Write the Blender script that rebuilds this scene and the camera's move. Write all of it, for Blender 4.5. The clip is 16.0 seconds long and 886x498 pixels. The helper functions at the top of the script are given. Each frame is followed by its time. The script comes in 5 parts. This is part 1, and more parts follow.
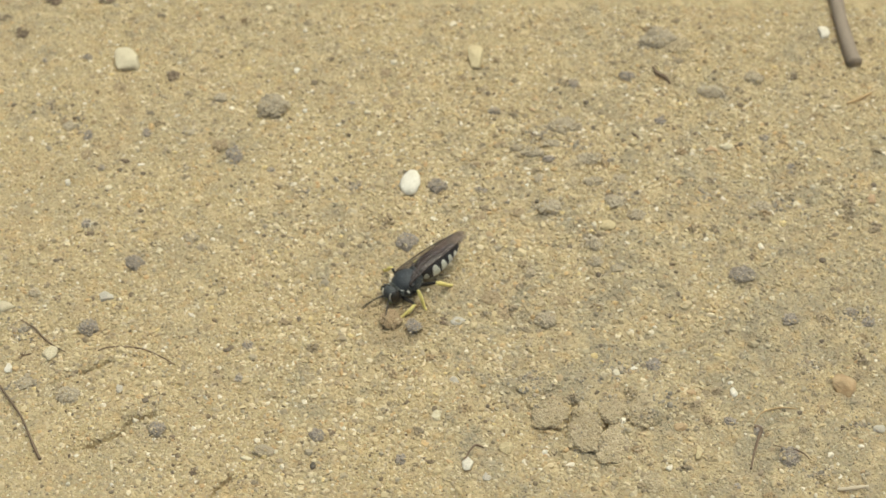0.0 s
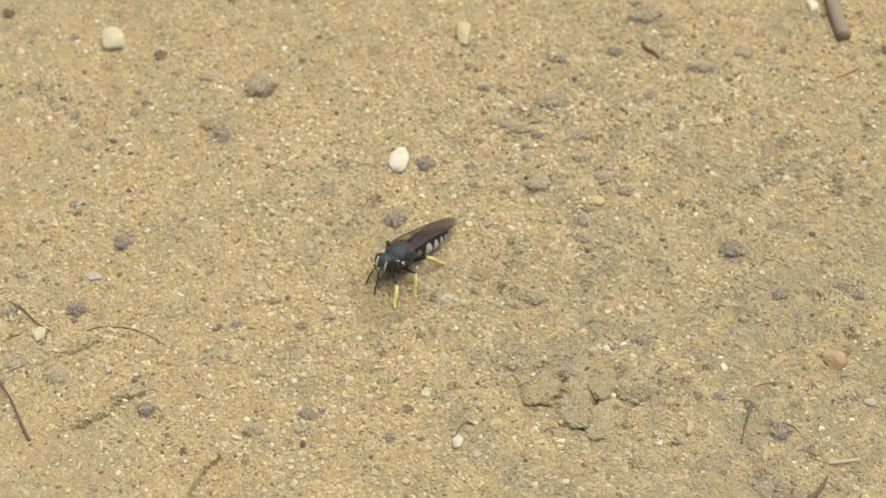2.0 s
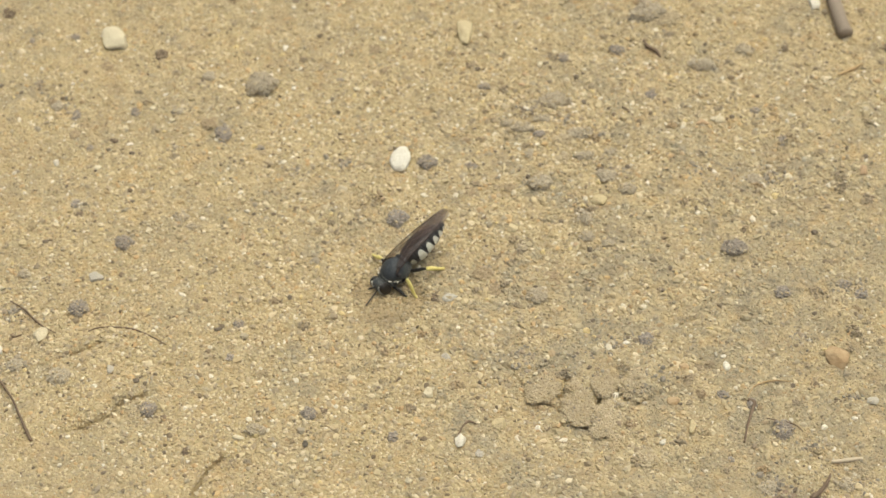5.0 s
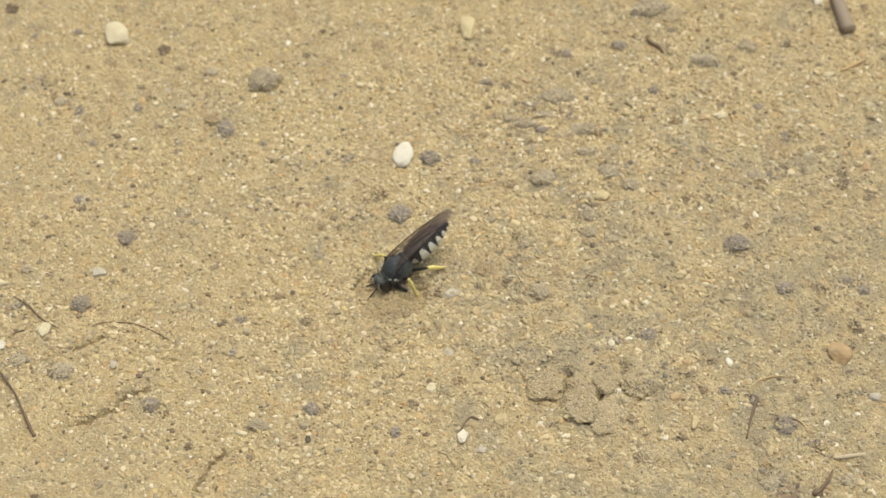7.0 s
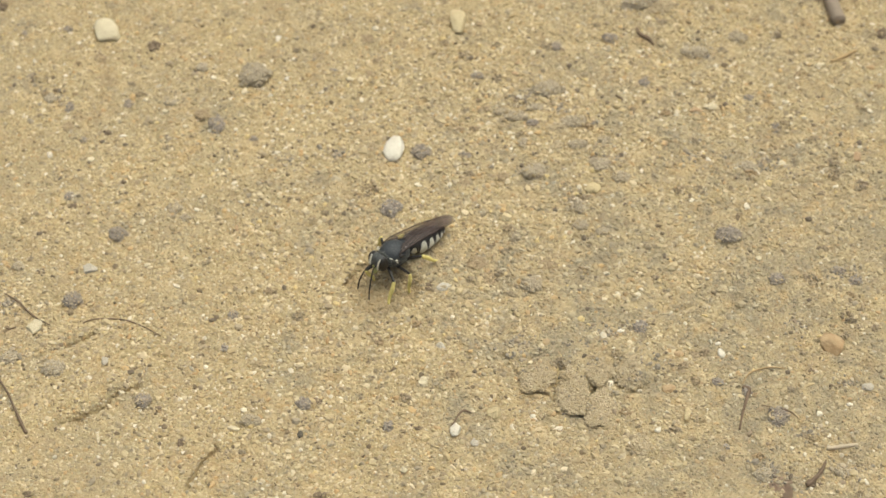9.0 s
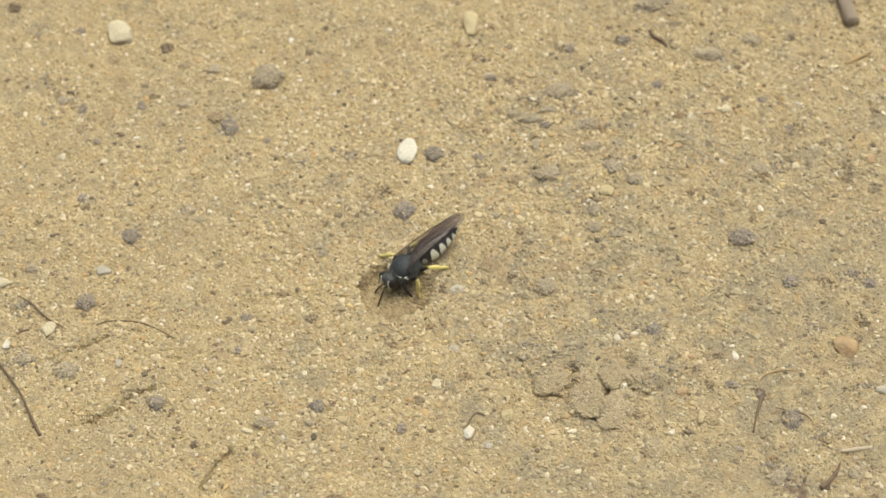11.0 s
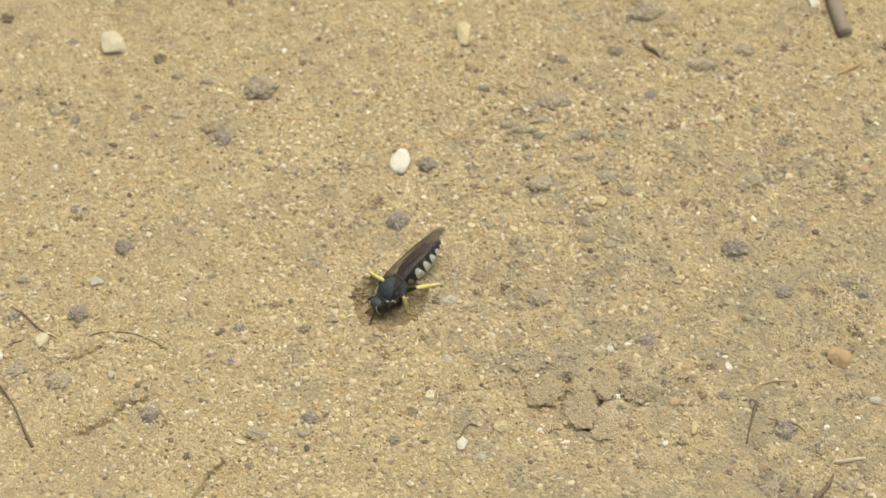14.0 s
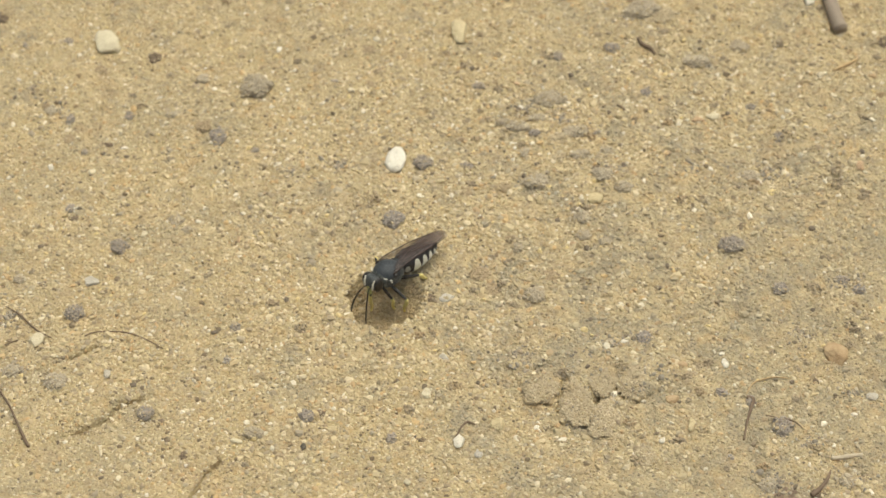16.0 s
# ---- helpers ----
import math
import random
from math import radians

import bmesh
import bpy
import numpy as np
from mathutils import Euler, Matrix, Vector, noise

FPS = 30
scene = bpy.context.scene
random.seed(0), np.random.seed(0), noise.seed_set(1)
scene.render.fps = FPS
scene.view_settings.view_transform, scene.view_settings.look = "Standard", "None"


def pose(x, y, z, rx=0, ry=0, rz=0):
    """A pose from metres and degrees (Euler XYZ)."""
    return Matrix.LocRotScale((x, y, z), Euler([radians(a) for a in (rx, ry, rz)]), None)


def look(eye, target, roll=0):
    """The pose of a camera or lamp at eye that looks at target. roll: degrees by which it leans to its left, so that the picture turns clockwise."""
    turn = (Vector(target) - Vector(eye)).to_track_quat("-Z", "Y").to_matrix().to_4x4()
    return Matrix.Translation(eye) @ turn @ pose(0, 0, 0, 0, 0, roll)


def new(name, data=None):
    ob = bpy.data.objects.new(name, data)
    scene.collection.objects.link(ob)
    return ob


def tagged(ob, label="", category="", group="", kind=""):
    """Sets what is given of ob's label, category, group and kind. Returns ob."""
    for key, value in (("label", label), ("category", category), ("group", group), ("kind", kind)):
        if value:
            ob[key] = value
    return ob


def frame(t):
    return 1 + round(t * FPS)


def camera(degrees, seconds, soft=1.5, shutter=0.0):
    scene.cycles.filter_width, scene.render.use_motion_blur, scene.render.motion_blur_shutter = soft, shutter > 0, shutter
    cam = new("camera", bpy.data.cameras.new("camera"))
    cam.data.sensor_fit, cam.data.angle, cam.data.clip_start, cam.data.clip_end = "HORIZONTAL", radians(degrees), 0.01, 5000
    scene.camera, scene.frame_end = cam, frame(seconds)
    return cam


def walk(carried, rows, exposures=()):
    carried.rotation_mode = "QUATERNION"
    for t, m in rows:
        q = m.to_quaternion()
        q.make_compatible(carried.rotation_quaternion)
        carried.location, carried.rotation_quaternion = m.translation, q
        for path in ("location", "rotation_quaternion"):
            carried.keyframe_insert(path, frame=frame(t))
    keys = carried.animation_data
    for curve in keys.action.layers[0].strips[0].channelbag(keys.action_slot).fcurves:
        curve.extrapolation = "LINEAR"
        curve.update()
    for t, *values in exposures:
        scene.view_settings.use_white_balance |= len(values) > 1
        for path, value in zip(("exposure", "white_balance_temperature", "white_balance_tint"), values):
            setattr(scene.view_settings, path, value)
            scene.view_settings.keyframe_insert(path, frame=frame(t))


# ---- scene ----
MM = 0.001
PATH = [
    (0, (-0.00081, -0.22098, 0.24562), (-0.00104, 0.00300, 0.00327), 0.561),
    (0.5, (-0.00060, -0.22102, 0.24549), (-0.00025, 0.00274, 0.00294), 0.652),
    (1, (-0.00095, -0.22119, 0.24489), (0.00018, 0.00196, 0.00178), 0.662),
    (1.5, (-0.00028, -0.22135, 0.24477), (-0.00047, 0.00141, 0.00129), 0.292),
    (2, (0.00051, -0.22076, 0.24475), (0.00072, 0.00088, 0.00026), 0.131),
    (2.5, (0.00113, -0.22105, 0.24472), (0.00098, 0.00047, 0.00012), -0.033),
    (3, (0.00054, -0.22077, 0.24506), (0.00014, 0.00059, 0.00032), -0.013),
    (3.5, (0.00030, -0.22074, 0.24501), (0.00029, 0.00095, 0.00056), 0.119),
    (4, (0.00061, -0.22060, 0.24480), (0.00021, 0.00089, 0.00017), -0.053),
    (6.5, (-0.00013, -0.22024, 0.24444), (0.00049, 0.00113, -0.00029), 0.070),
    (7, (0.00000, -0.22036, 0.24474), (0.00000, 0.00045, -0.00050), -0.000),
    (7.5, (0.00050, -0.22043, 0.24467), (0.00164, 0.00062, -0.00035), 0.134),
    (8, (0.00082, -0.22070, 0.24438), (0.00142, 0.00035, -0.00065), -0.084),
    (8.5, (0.00047, -0.22056, 0.24445), (0.00092, 0.00048, -0.00059), -0.170),
    (9, (0.00085, -0.22054, 0.24415), (0.00135, -0.00007, -0.00140), -0.362),
    (11.5, (0.00013, -0.22011, 0.24421), (-0.00124, 0.00043, -0.00127), -0.715),
    (12, (0.00057, -0.21989, 0.24406), (-0.00102, 0.00052, -0.00153), -0.824),
    (12.5, (-0.00009, -0.21945, 0.24463), (-0.00125, 0.00093, -0.00098), -0.684),
    (13, (0.00025, -0.21968, 0.24425), (-0.00008, 0.00141, -0.00075), -0.488),
    (13.5, (-0.00009, -0.21959, 0.24428), (0.00021, 0.00129, -0.00089), -0.369),
    (14, (0.00023, -0.21978, 0.24438), (0.00036, 0.00169, -0.00026), -0.436),
    (14.5, (0.00044, -0.21978, 0.24399), (0.00102, 0.00151, -0.00081), -0.639),
    (15, (0.00053, -0.21956, 0.24441), (0.00081, 0.00147, -0.00063), -0.723),
    (15.5, (0.00046, -0.21972, 0.24385), (0.00079, 0.00186, -0.00070), -0.654),
    (16, (0.00040, -0.21975, 0.24384), (0.00099, 0.00172, -0.00080), -0.598),
]
cam = camera(24.0, 16.0, soft=1.5, shutter=0.5)
cam.data.dof.use_dof, cam.data.dof.focus_distance, cam.data.dof.aperture_fstop = True, 0.304, 38.0
walk(cam, [(t, look(eye, target, roll)) for t, eye, target, roll in PATH], [(0, -0.13, 6300, -5), (1.6, -0.09, 6470, -1), (16, -0.09, 6470, -1)])

# ---- light: bright hazy sky, very soft sun from behind the scene ----
SUN_ELEVATION, SUN_AZIMUTH = 77.0, 45.0
world = bpy.data.worlds.new("hazy_sky")
scene.world = world
world.use_nodes = True
wt = world.node_tree
sky = wt.nodes.new("ShaderNodeTexSky")
sky.sky_type, sky.sun_disc = "NISHITA", False
sky.sun_elevation, sky.sun_rotation = radians(SUN_ELEVATION), radians(SUN_AZIMUTH)
sky.dust_density, sky.air_density, sky.ozone_density = 8.0, 0.6, 0.6
wt.links.new(sky.outputs["Color"], wt.nodes["Background"].inputs["Color"])
wt.nodes["Background"].inputs["Strength"].default_value = 0.15
sun = new("sun", bpy.data.lights.new("sun", "SUN"))
sun.data.energy, sun.data.angle, sun.data.color = 1.15, radians(70), (1.0, 0.97, 0.91)
sun.matrix_world = look((math.sin(radians(SUN_AZIMUTH)) * math.cos(radians(SUN_ELEVATION)), math.cos(radians(SUN_AZIMUTH)) * math.cos(radians(SUN_ELEVATION)),
                         math.sin(radians(SUN_ELEVATION))), (0, 0, 0))


# ---- materials ----
class Nodes:
    """A small builder of node materials."""

    def __init__(self, name, roughness=0.8, specular=0.3):
        self.mat = bpy.data.materials.new(name)
        self.mat.use_nodes = True
        self.tree = self.mat.node_tree
        self.bsdf = self.tree.nodes["Principled BSDF"]
        self.bsdf.inputs["Roughness"].default_value = roughness
        self.bsdf.inputs["Specular IOR Level"].default_value = specular

    def add(self, kind, **values):
        node = self.tree.nodes.new(kind)
        for key, value in values.items():
            node.inputs[key.replace("_", " ")].default_value = value
        return node

    def link(self, a, b):
        self.tree.links.new(a, b)

    def coords(self):
        return self.tree.nodes.new("ShaderNodeTexCoord").outputs["Object"]

    def noise(self, scale, detail=4.0, rough=0.6, vector=None):
        node = self.add("ShaderNodeTexNoise", Scale=scale, Detail=detail, Roughness=rough)
        self.link(vector or self.coords(), node.inputs["Vector"])
        return node.outputs["Fac"]

    def ramp(self, fac, stops, how="LINEAR"):
        node = self.tree.nodes.new("ShaderNodeValToRGB")
        node.color_ramp.interpolation = how
        els = node.color_ramp.elements
        while len(els) < len(stops):
            els.new(0.5)
        for el, (at, col) in zip(els, stops):
            el.position, el.color = at, (*col, 1) if len(col) == 3 else col
        self.link(fac, node.inputs["Fac"])
        return node.outputs["Color"]

    def mix(self, fac, a, b, how="MIX"):
        node = self.tree.nodes.new("ShaderNodeMix")
        node.data_type, node.blend_type = "RGBA", how
        for sock, value in ((node.inputs["Factor"], fac), (node.inputs["A"], a), (node.inputs["B"], b)):
            if isinstance(value, bpy.types.NodeSocket):
                self.link(value, sock)
            else:
                sock.default_value = value if isinstance(value, (int, float)) else (*value, 1)
        return node.outputs["Result"]

    def calc(self, how, a, b):
        node = self.tree.nodes.new("ShaderNodeMath")
        node.operation = how
        for sock, value in zip(node.inputs, (a, b)):
            if isinstance(value, bpy.types.NodeSocket):
                self.link(value, sock)
            else:
                sock.default_value = value
        return node.outputs[0]

    def bump(self, fac, strength, distance):
        node = self.add("ShaderNodeBump", Strength=strength, Distance=distance)
        self.link(fac, node.inputs["Height"])
        self.link(node.outputs["Normal"], self.bsdf.inputs["Normal"])

    def done(self, color):
        if isinstance(color, bpy.types.NodeSocket):
            self.link(color, self.bsdf.inputs["Base Color"])
        else:
            self.bsdf.inputs["Base Color"].default_value = (*color, 1)
        return self.mat


OCHRE, STRAW, RUST, GREYTAN = (0.42, 0.335, 0.165), (0.57, 0.47, 0.255), (0.42, 0.285, 0.13), (0.35, 0.285, 0.175)
CREAM, UMBER = (0.68, 0.58, 0.38), (0.22, 0.16, 0.10)


def sand_tint(n, color, place, much=1.0):
    """Patches of greyer, siltier sand, more of them on a wide silty stretch behind and beside the pit, and of warmer sand."""
    far = n.tree.nodes.new("ShaderNodeVectorMath")
    far.operation, far.inputs[1].default_value = "DISTANCE", (0.050, -0.020, 0.0)
    n.link(place, far.inputs[0])
    lean = n.ramp(far.outputs["Value"], [(0.0, (0.10,) * 3), (0.035, (0.075,) * 3), (0.080, (0.0,) * 3), (0.2, (0.0,) * 3)])
    bw = n.tree.nodes.new("ShaderNodeRGBToBW")
    n.link(lean, bw.inputs[0])
    lean = bw.outputs[0]

    def share(fac, lo, hi, most):
        bw = n.tree.nodes.new("ShaderNodeRGBToBW")
        n.link(n.ramp(fac, [(lo, (0, 0, 0)), (hi, (1, 1, 1))]), bw.inputs[0])
        return n.calc("MULTIPLY", bw.outputs[0], most * much)

    out = n.mix(share(n.calc("ADD", n.noise(55, 5, 0.65, place), lean), 0.46, 0.66, 0.55), color, (0.34, 0.30, 0.21))
    out = n.mix(share(n.calc("ADD", n.noise(120, 5, 0.72, place), lean), 0.54, 0.68, 0.85), out, (0.295, 0.265, 0.192))
    out = n.mix(share(n.noise(150, 4, 0.6, place), 0.52, 0.66, 0.4), out, (0.45, 0.325, 0.18))
    out = n.mix(share(n.noise(330, 4, 0.65, place), 0.56, 0.70, 0.6), out, (0.31, 0.23, 0.14))
    out = n.mix(share(n.noise(210, 4, 0.7, place), 0.56, 0.66, 0.6), out, (0.55, 0.375, 0.17))
    return n.mix(share(n.noise(280, 3, 0.6, place), 0.51, 0.66, 0.75), out, (0.60, 0.48, 0.275))


def sand_bed_material(damp=0.0):
    n = Nodes("damp shaded sand bed" if damp > 0.3 else "sand bed", 0.92, 0.15)
    place = n.coords()
    cells = n.add("ShaderNodeTexVoronoi", Scale=2600.0, Randomness=1.0)
    n.link(place, cells.inputs["Vector"])
    coarse = n.add("ShaderNodeTexVoronoi", Scale=1150.0, Randomness=1.0)
    n.link(place, coarse.inputs["Vector"])
    pick = n.tree.nodes.new("ShaderNodeSeparateColor")
    n.link(cells.outputs["Color"], pick.inputs[0])
    grain = n.ramp(pick.outputs[0], [(0.0, OCHRE), (0.42, STRAW), (0.6, RUST), (0.66, GREYTAN), (0.80, CREAM), (0.90, UMBER), (0.94, STRAW)], "CONSTANT")
    chip = n.tree.nodes.new("ShaderNodeSeparateColor")
    n.link(coarse.outputs["Color"], chip.inputs[0])
    color = n.mix(0.42, grain, n.ramp(chip.outputs[0], [(0.0, OCHRE), (0.35, (0.46, 0.33, 0.165)), (0.5, STRAW), (0.72, (0.36, 0.29, 0.165)), (0.86, (0.42, 0.375, 0.235))], "CONSTANT"))
    color = sand_tint(n, color, place)
    dust = n.noise(600, 6, 0.7, place)
    heap = n.calc("ADD", n.calc("MULTIPLY", cells.outputs["Distance"], -0.75), n.calc("MULTIPLY", coarse.outputs["Distance"], -0.5))
    n.bump(n.calc("ADD", heap, dust), 0.75, 0.0003)
    # the strong mix, used on the pit floor, holds damp and painted shade
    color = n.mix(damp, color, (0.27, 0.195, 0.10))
    return n.done(n.mix(0.35 * (1 - damp), color, n.ramp(dust, [(0.3, (0.30, 0.225, 0.125)), (0.7, (0.52, 0.405, 0.235))])))


def grain_material(name="sand grains", damp=0.0):
    n = Nodes(name, 0.9, 0.12)
    geo = n.tree.nodes.new("ShaderNodeNewGeometry")
    grain = n.ramp(geo.outputs["Random Per Island"],
                   [(0.0, (0.48, 0.38, 0.21)), (0.15, (0.54, 0.435, 0.25)), (0.30, (0.58, 0.475, 0.28)), (0.44, (0.44, 0.335, 0.18)), (0.56, (0.49, 0.395, 0.255)), (0.65, (0.36, 0.29, 0.19)), (0.715, (0.71, 0.60, 0.39)), (0.83, (0.42, 0.355, 0.245)), (0.88, (0.56, 0.37, 0.18)), (0.905, (0.31, 0.245, 0.16)), (0.935, (0.15, 0.11, 0.075)), (0.974, (0.80, 0.73, 0.56))], "CONSTANT")
    blur = n.noise(2400, 3, 0.6)
    grain = n.mix(n.calc("MULTIPLY", blur, 0.28), grain, (0.50, 0.40, 0.235))
    color = sand_tint(n, grain, n.coords(), 0.55)
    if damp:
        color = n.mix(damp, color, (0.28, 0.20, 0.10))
    return n.done(color)


def grit_material():
    """Coarse grit of mixed stone: cream and white quartz, orange, yellow, grey and dark chips."""
    n = Nodes("mixed grit", 0.75, 0.25)
    geo = n.tree.nodes.new("ShaderNodeNewGeometry")
    chip = n.ramp(geo.outputs["Random Per Island"],
                  [(0.0, (0.60, 0.49, 0.29)), (0.16, (0.72, 0.62, 0.42)), (0.30, (0.58, 0.40, 0.19)), (0.42, (0.66, 0.52, 0.25)), (0.52, (0.47, 0.40, 0.27)), (0.62, (0.80, 0.73, 0.57)), (0.70, (0.33, 0.28, 0.20)), (0.78, (0.55, 0.39, 0.20)), (0.85, (0.54, 0.43, 0.24)), (0.92, (0.14, 0.11, 0.085))], "CONSTANT")
    return n.done(n.mix(n.calc("MULTIPLY", n.noise(1800, 3, 0.6), 0.3), chip, (0.50, 0.40, 0.235)))


def stone_material(name, base, dark, rough=0.6, spec=0.4, size=900.0, contrast=0.5):
    n = Nodes(name, rough, spec)
    fine, broad = n.noise(size * 3, 5), n.noise(size, 3)
    color = n.mix(n.calc("MULTIPLY", broad, contrast * 1.4), base, dark)
    color = n.mix(n.calc("MULTIPLY", n.calc("GREATER_THAN", fine, 0.62), 0.35), color, (0.48, 0.35, 0.17))
    info = n.tree.nodes.new("ShaderNodeObjectInfo")
    color = n.mix(n.calc("MULTIPLY", info.outputs["Random"], 0.25), color, (0.45, 0.36, 0.22))
    n.bump(n.calc("ADD", fine, n.calc("MULTIPLY", broad, 1.5)), 0.9, 0.00022)
    return n.done(color)


def clod_material(name, light, mid, dark):
    n = Nodes(name, 0.95, 0.1)
    geo = n.tree.nodes.new("ShaderNodeNewGeometry")
    color = n.ramp(geo.outputs["Random Per Island"], [(0.0, mid), (0.40, light), (0.60, dark), (0.70, mid), (0.82, (0.47, 0.37, 0.21)), (0.94, (0.62, 0.52, 0.34))], "CONSTANT")
    info = n.tree.nodes.new("ShaderNodeObjectInfo")
    color = n.mix(n.calc("ADD", n.calc("MULTIPLY", info.outputs["Random"], 0.35), 0.0), color, (0.36, 0.285, 0.175))
    return n.done(color)


def crumb_material():
    """Grey and brown crumbs, each patch of its own hue."""
    n = Nodes("scattered soil crumbs", 0.95, 0.1)
    geo = n.tree.nodes.new("ShaderNodeNewGeometry")
    hue = n.ramp(n.noise(95, 2, 0.5), [(0.36, (0.44, 0.32, 0.18)), (0.46, (0.38, 0.30, 0.19)), (0.54, (0.36, 0.295, 0.20)), (0.64, (0.48, 0.38, 0.22))])
    return n.done(n.mix(n.calc("MULTIPLY", geo.outputs["Random Per Island"], 0.45), hue, (0.25, 0.20, 0.14)))


def silt_material():
    n = Nodes("grey silt grains", 0.95, 0.1)
    geo = n.tree.nodes.new("ShaderNodeNewGeometry")
    return n.done(n.ramp(geo.outputs["Random Per Island"], [(0.0, (0.33, 0.285, 0.215)), (0.3, (0.27, 0.235, 0.18)), (0.5, (0.40, 0.335, 0.235)), (0.68, (0.35, 0.275, 0.185)), (0.82, (0.50, 0.42, 0.29)), (0.94, (0.21, 0.17, 0.125))], "CONSTANT"))


SILT_GRAINS, GRIT_STONE = silt_material(), grit_material()
SAND_BED, GRAINS, FRESH_GRAINS, CRUMBS = sand_bed_material(), grain_material(), grain_material("freshly dug sand grains", 0.30), crumb_material()
# pit floor and walls: brown from damp, with the pit's shade painted in
DAMP_SHADED_GRAINS, FRESH_BED, DAMP_SHADED_BED = grain_material("damp shaded sand grains", 0.42), sand_bed_material(0.28), sand_bed_material(0.55)
STONES = {
    "white": stone_material("white quartz", (0.82, 0.77, 0.64), (0.70, 0.63, 0.49), 0.8, 0.15),
    "cream": stone_material("cream stone", (0.74, 0.66, 0.46), (0.60, 0.51, 0.33), 0.8, 0.15),
    "cream2": stone_material("cream ochre stone", (0.70, 0.59, 0.36), (0.56, 0.45, 0.25), 0.8, 0.15),
    "yellow": stone_material("straw stone", (0.64, 0.53, 0.31), (0.50, 0.40, 0.22), 0.8, 0.15),
    "orange": stone_material("ochre stone", (0.62, 0.48, 0.29), (0.36, 0.21, 0.09), 0.75, 0.2, 500.0, 0.8),
    "pink": stone_material("pinkish stone", (0.56, 0.40, 0.24), (0.46, 0.31, 0.18), 0.8, 0.15),
    "slate2": stone_material("pale slate chip", (0.56, 0.52, 0.43), (0.44, 0.40, 0.32), 0.8, 0.2),
    "black": stone_material("black grain", (0.05, 0.045, 0.04), (0.03, 0.028, 0.025), 0.6, 0.4),
    "clod": clod_material("grey soil crumb", (0.52, 0.445, 0.315), (0.46, 0.39, 0.28), (0.39, 0.33, 0.24)),
    "crust": clod_material("caked brown sand", (0.44, 0.345, 0.215), (0.39, 0.30, 0.185), (0.33, 0.25, 0.155)),
    "rust": clod_material("rust-brown caked sand", (0.46, 0.34, 0.20), (0.42, 0.305, 0.18), (0.38, 0.27, 0.155)),
    "lump": clod_material("crusted sandy soil", (0.56, 0.47, 0.31), (0.49, 0.40, 0.26), (0.38, 0.31, 0.205)),
    "slate": clod_material("slate-grey crumb", (0.39, 0.34, 0.275), (0.33, 0.285, 0.235), (0.25, 0.215, 0.18)),
    "dark": clod_material("dark brown crumb", (0.27, 0.205, 0.14), (0.20, 0.15, 0.105), (0.12, 0.09, 0.065)),
}


def core_material(name, light, dark):
    n = Nodes(name + " core", 0.95, 0.1)
    fine = n.noise(3200, 6, 0.75)
    n.bump(fine, 0.8, 0.0002)
    return n.done(n.ramp(fine, [(0.35, dark), (0.62, light)]))


CORES = {
    "clod": core_material("grey soil", (0.48, 0.41, 0.29), (0.36, 0.30, 0.215)), "slate": core_material("slate-grey soil", (0.35, 0.305, 0.25), (0.25, 0.215, 0.18)),
    "dark": core_material("dark soil", (0.23, 0.175, 0.12), (0.12, 0.09, 0.065)), "lump": core_material("sandy soil", (0.48, 0.39, 0.24), (0.39, 0.315, 0.195)),
    "rust": core_material("rust-brown sand", (0.45, 0.33, 0.195), (0.38, 0.27, 0.155)),
    "crust": core_material("caked sand", (0.42, 0.325, 0.20), (0.33, 0.25, 0.155)),
}


def fibre_material(name, base, dark, rough=0.8):
    n = Nodes(name, rough, 0.25)
    grain = n.noise(1500, 6, 0.7)
    n.bump(grain, 0.7, 0.00015)
    return n.done(n.mix(grain, base, dark))


BARK = fibre_material("reddish bark", (0.47, 0.35, 0.25), (0.33, 0.23, 0.16), 0.95)
ROOT, TWIG, PALE_WOOD, STRAW_BIT = (fibre_material("root fibre", (0.26, 0.185, 0.12), (0.135, 0.095, 0.065)), fibre_material("weathered twig", (0.37, 0.30, 0.22), (0.25, 0.20, 0.15), 0.95),
                                    fibre_material("bleached wood", (0.64, 0.55, 0.40), (0.48, 0.39, 0.26)), fibre_material("dry straw", (0.54, 0.39, 0.20), (0.42, 0.29, 0.15)))


# ---- shape of the ground ----
def lattice(ix, iy, seed):
    k = (ix.astype(np.int64) * 374761393 + iy.astype(np.int64) * 668265263 + seed * 974634777) & 0xFFFFFFFF
    k = ((k ^ (k >> 13)) * 1274126177) & 0xFFFFFFFF
    return ((k ^ (k >> 16)) & 0xFFFF) / 32767.5 - 1.0


def ripple(x, y, size, seed):
    """Smooth noise from -1 to 1 with features of the given size."""
    u, v = x / size, y / size
    iu, iv = np.floor(u), np.floor(v)
    fu, fv = u - iu, v - iv
    fu, fv = fu * fu * fu * (fu * (fu * 6 - 15) + 10), fv * fv * fv * (fv * (fv * 6 - 15) + 10)
    a, b = lattice(iu, iv, seed), lattice(iu + 1, iv, seed)
    c, d = lattice(iu, iv + 1, seed), lattice(iu + 1, iv + 1, seed)
    return (a + (b - a) * fu) * (1 - fv) + (c + (d - c) * fu) * fv


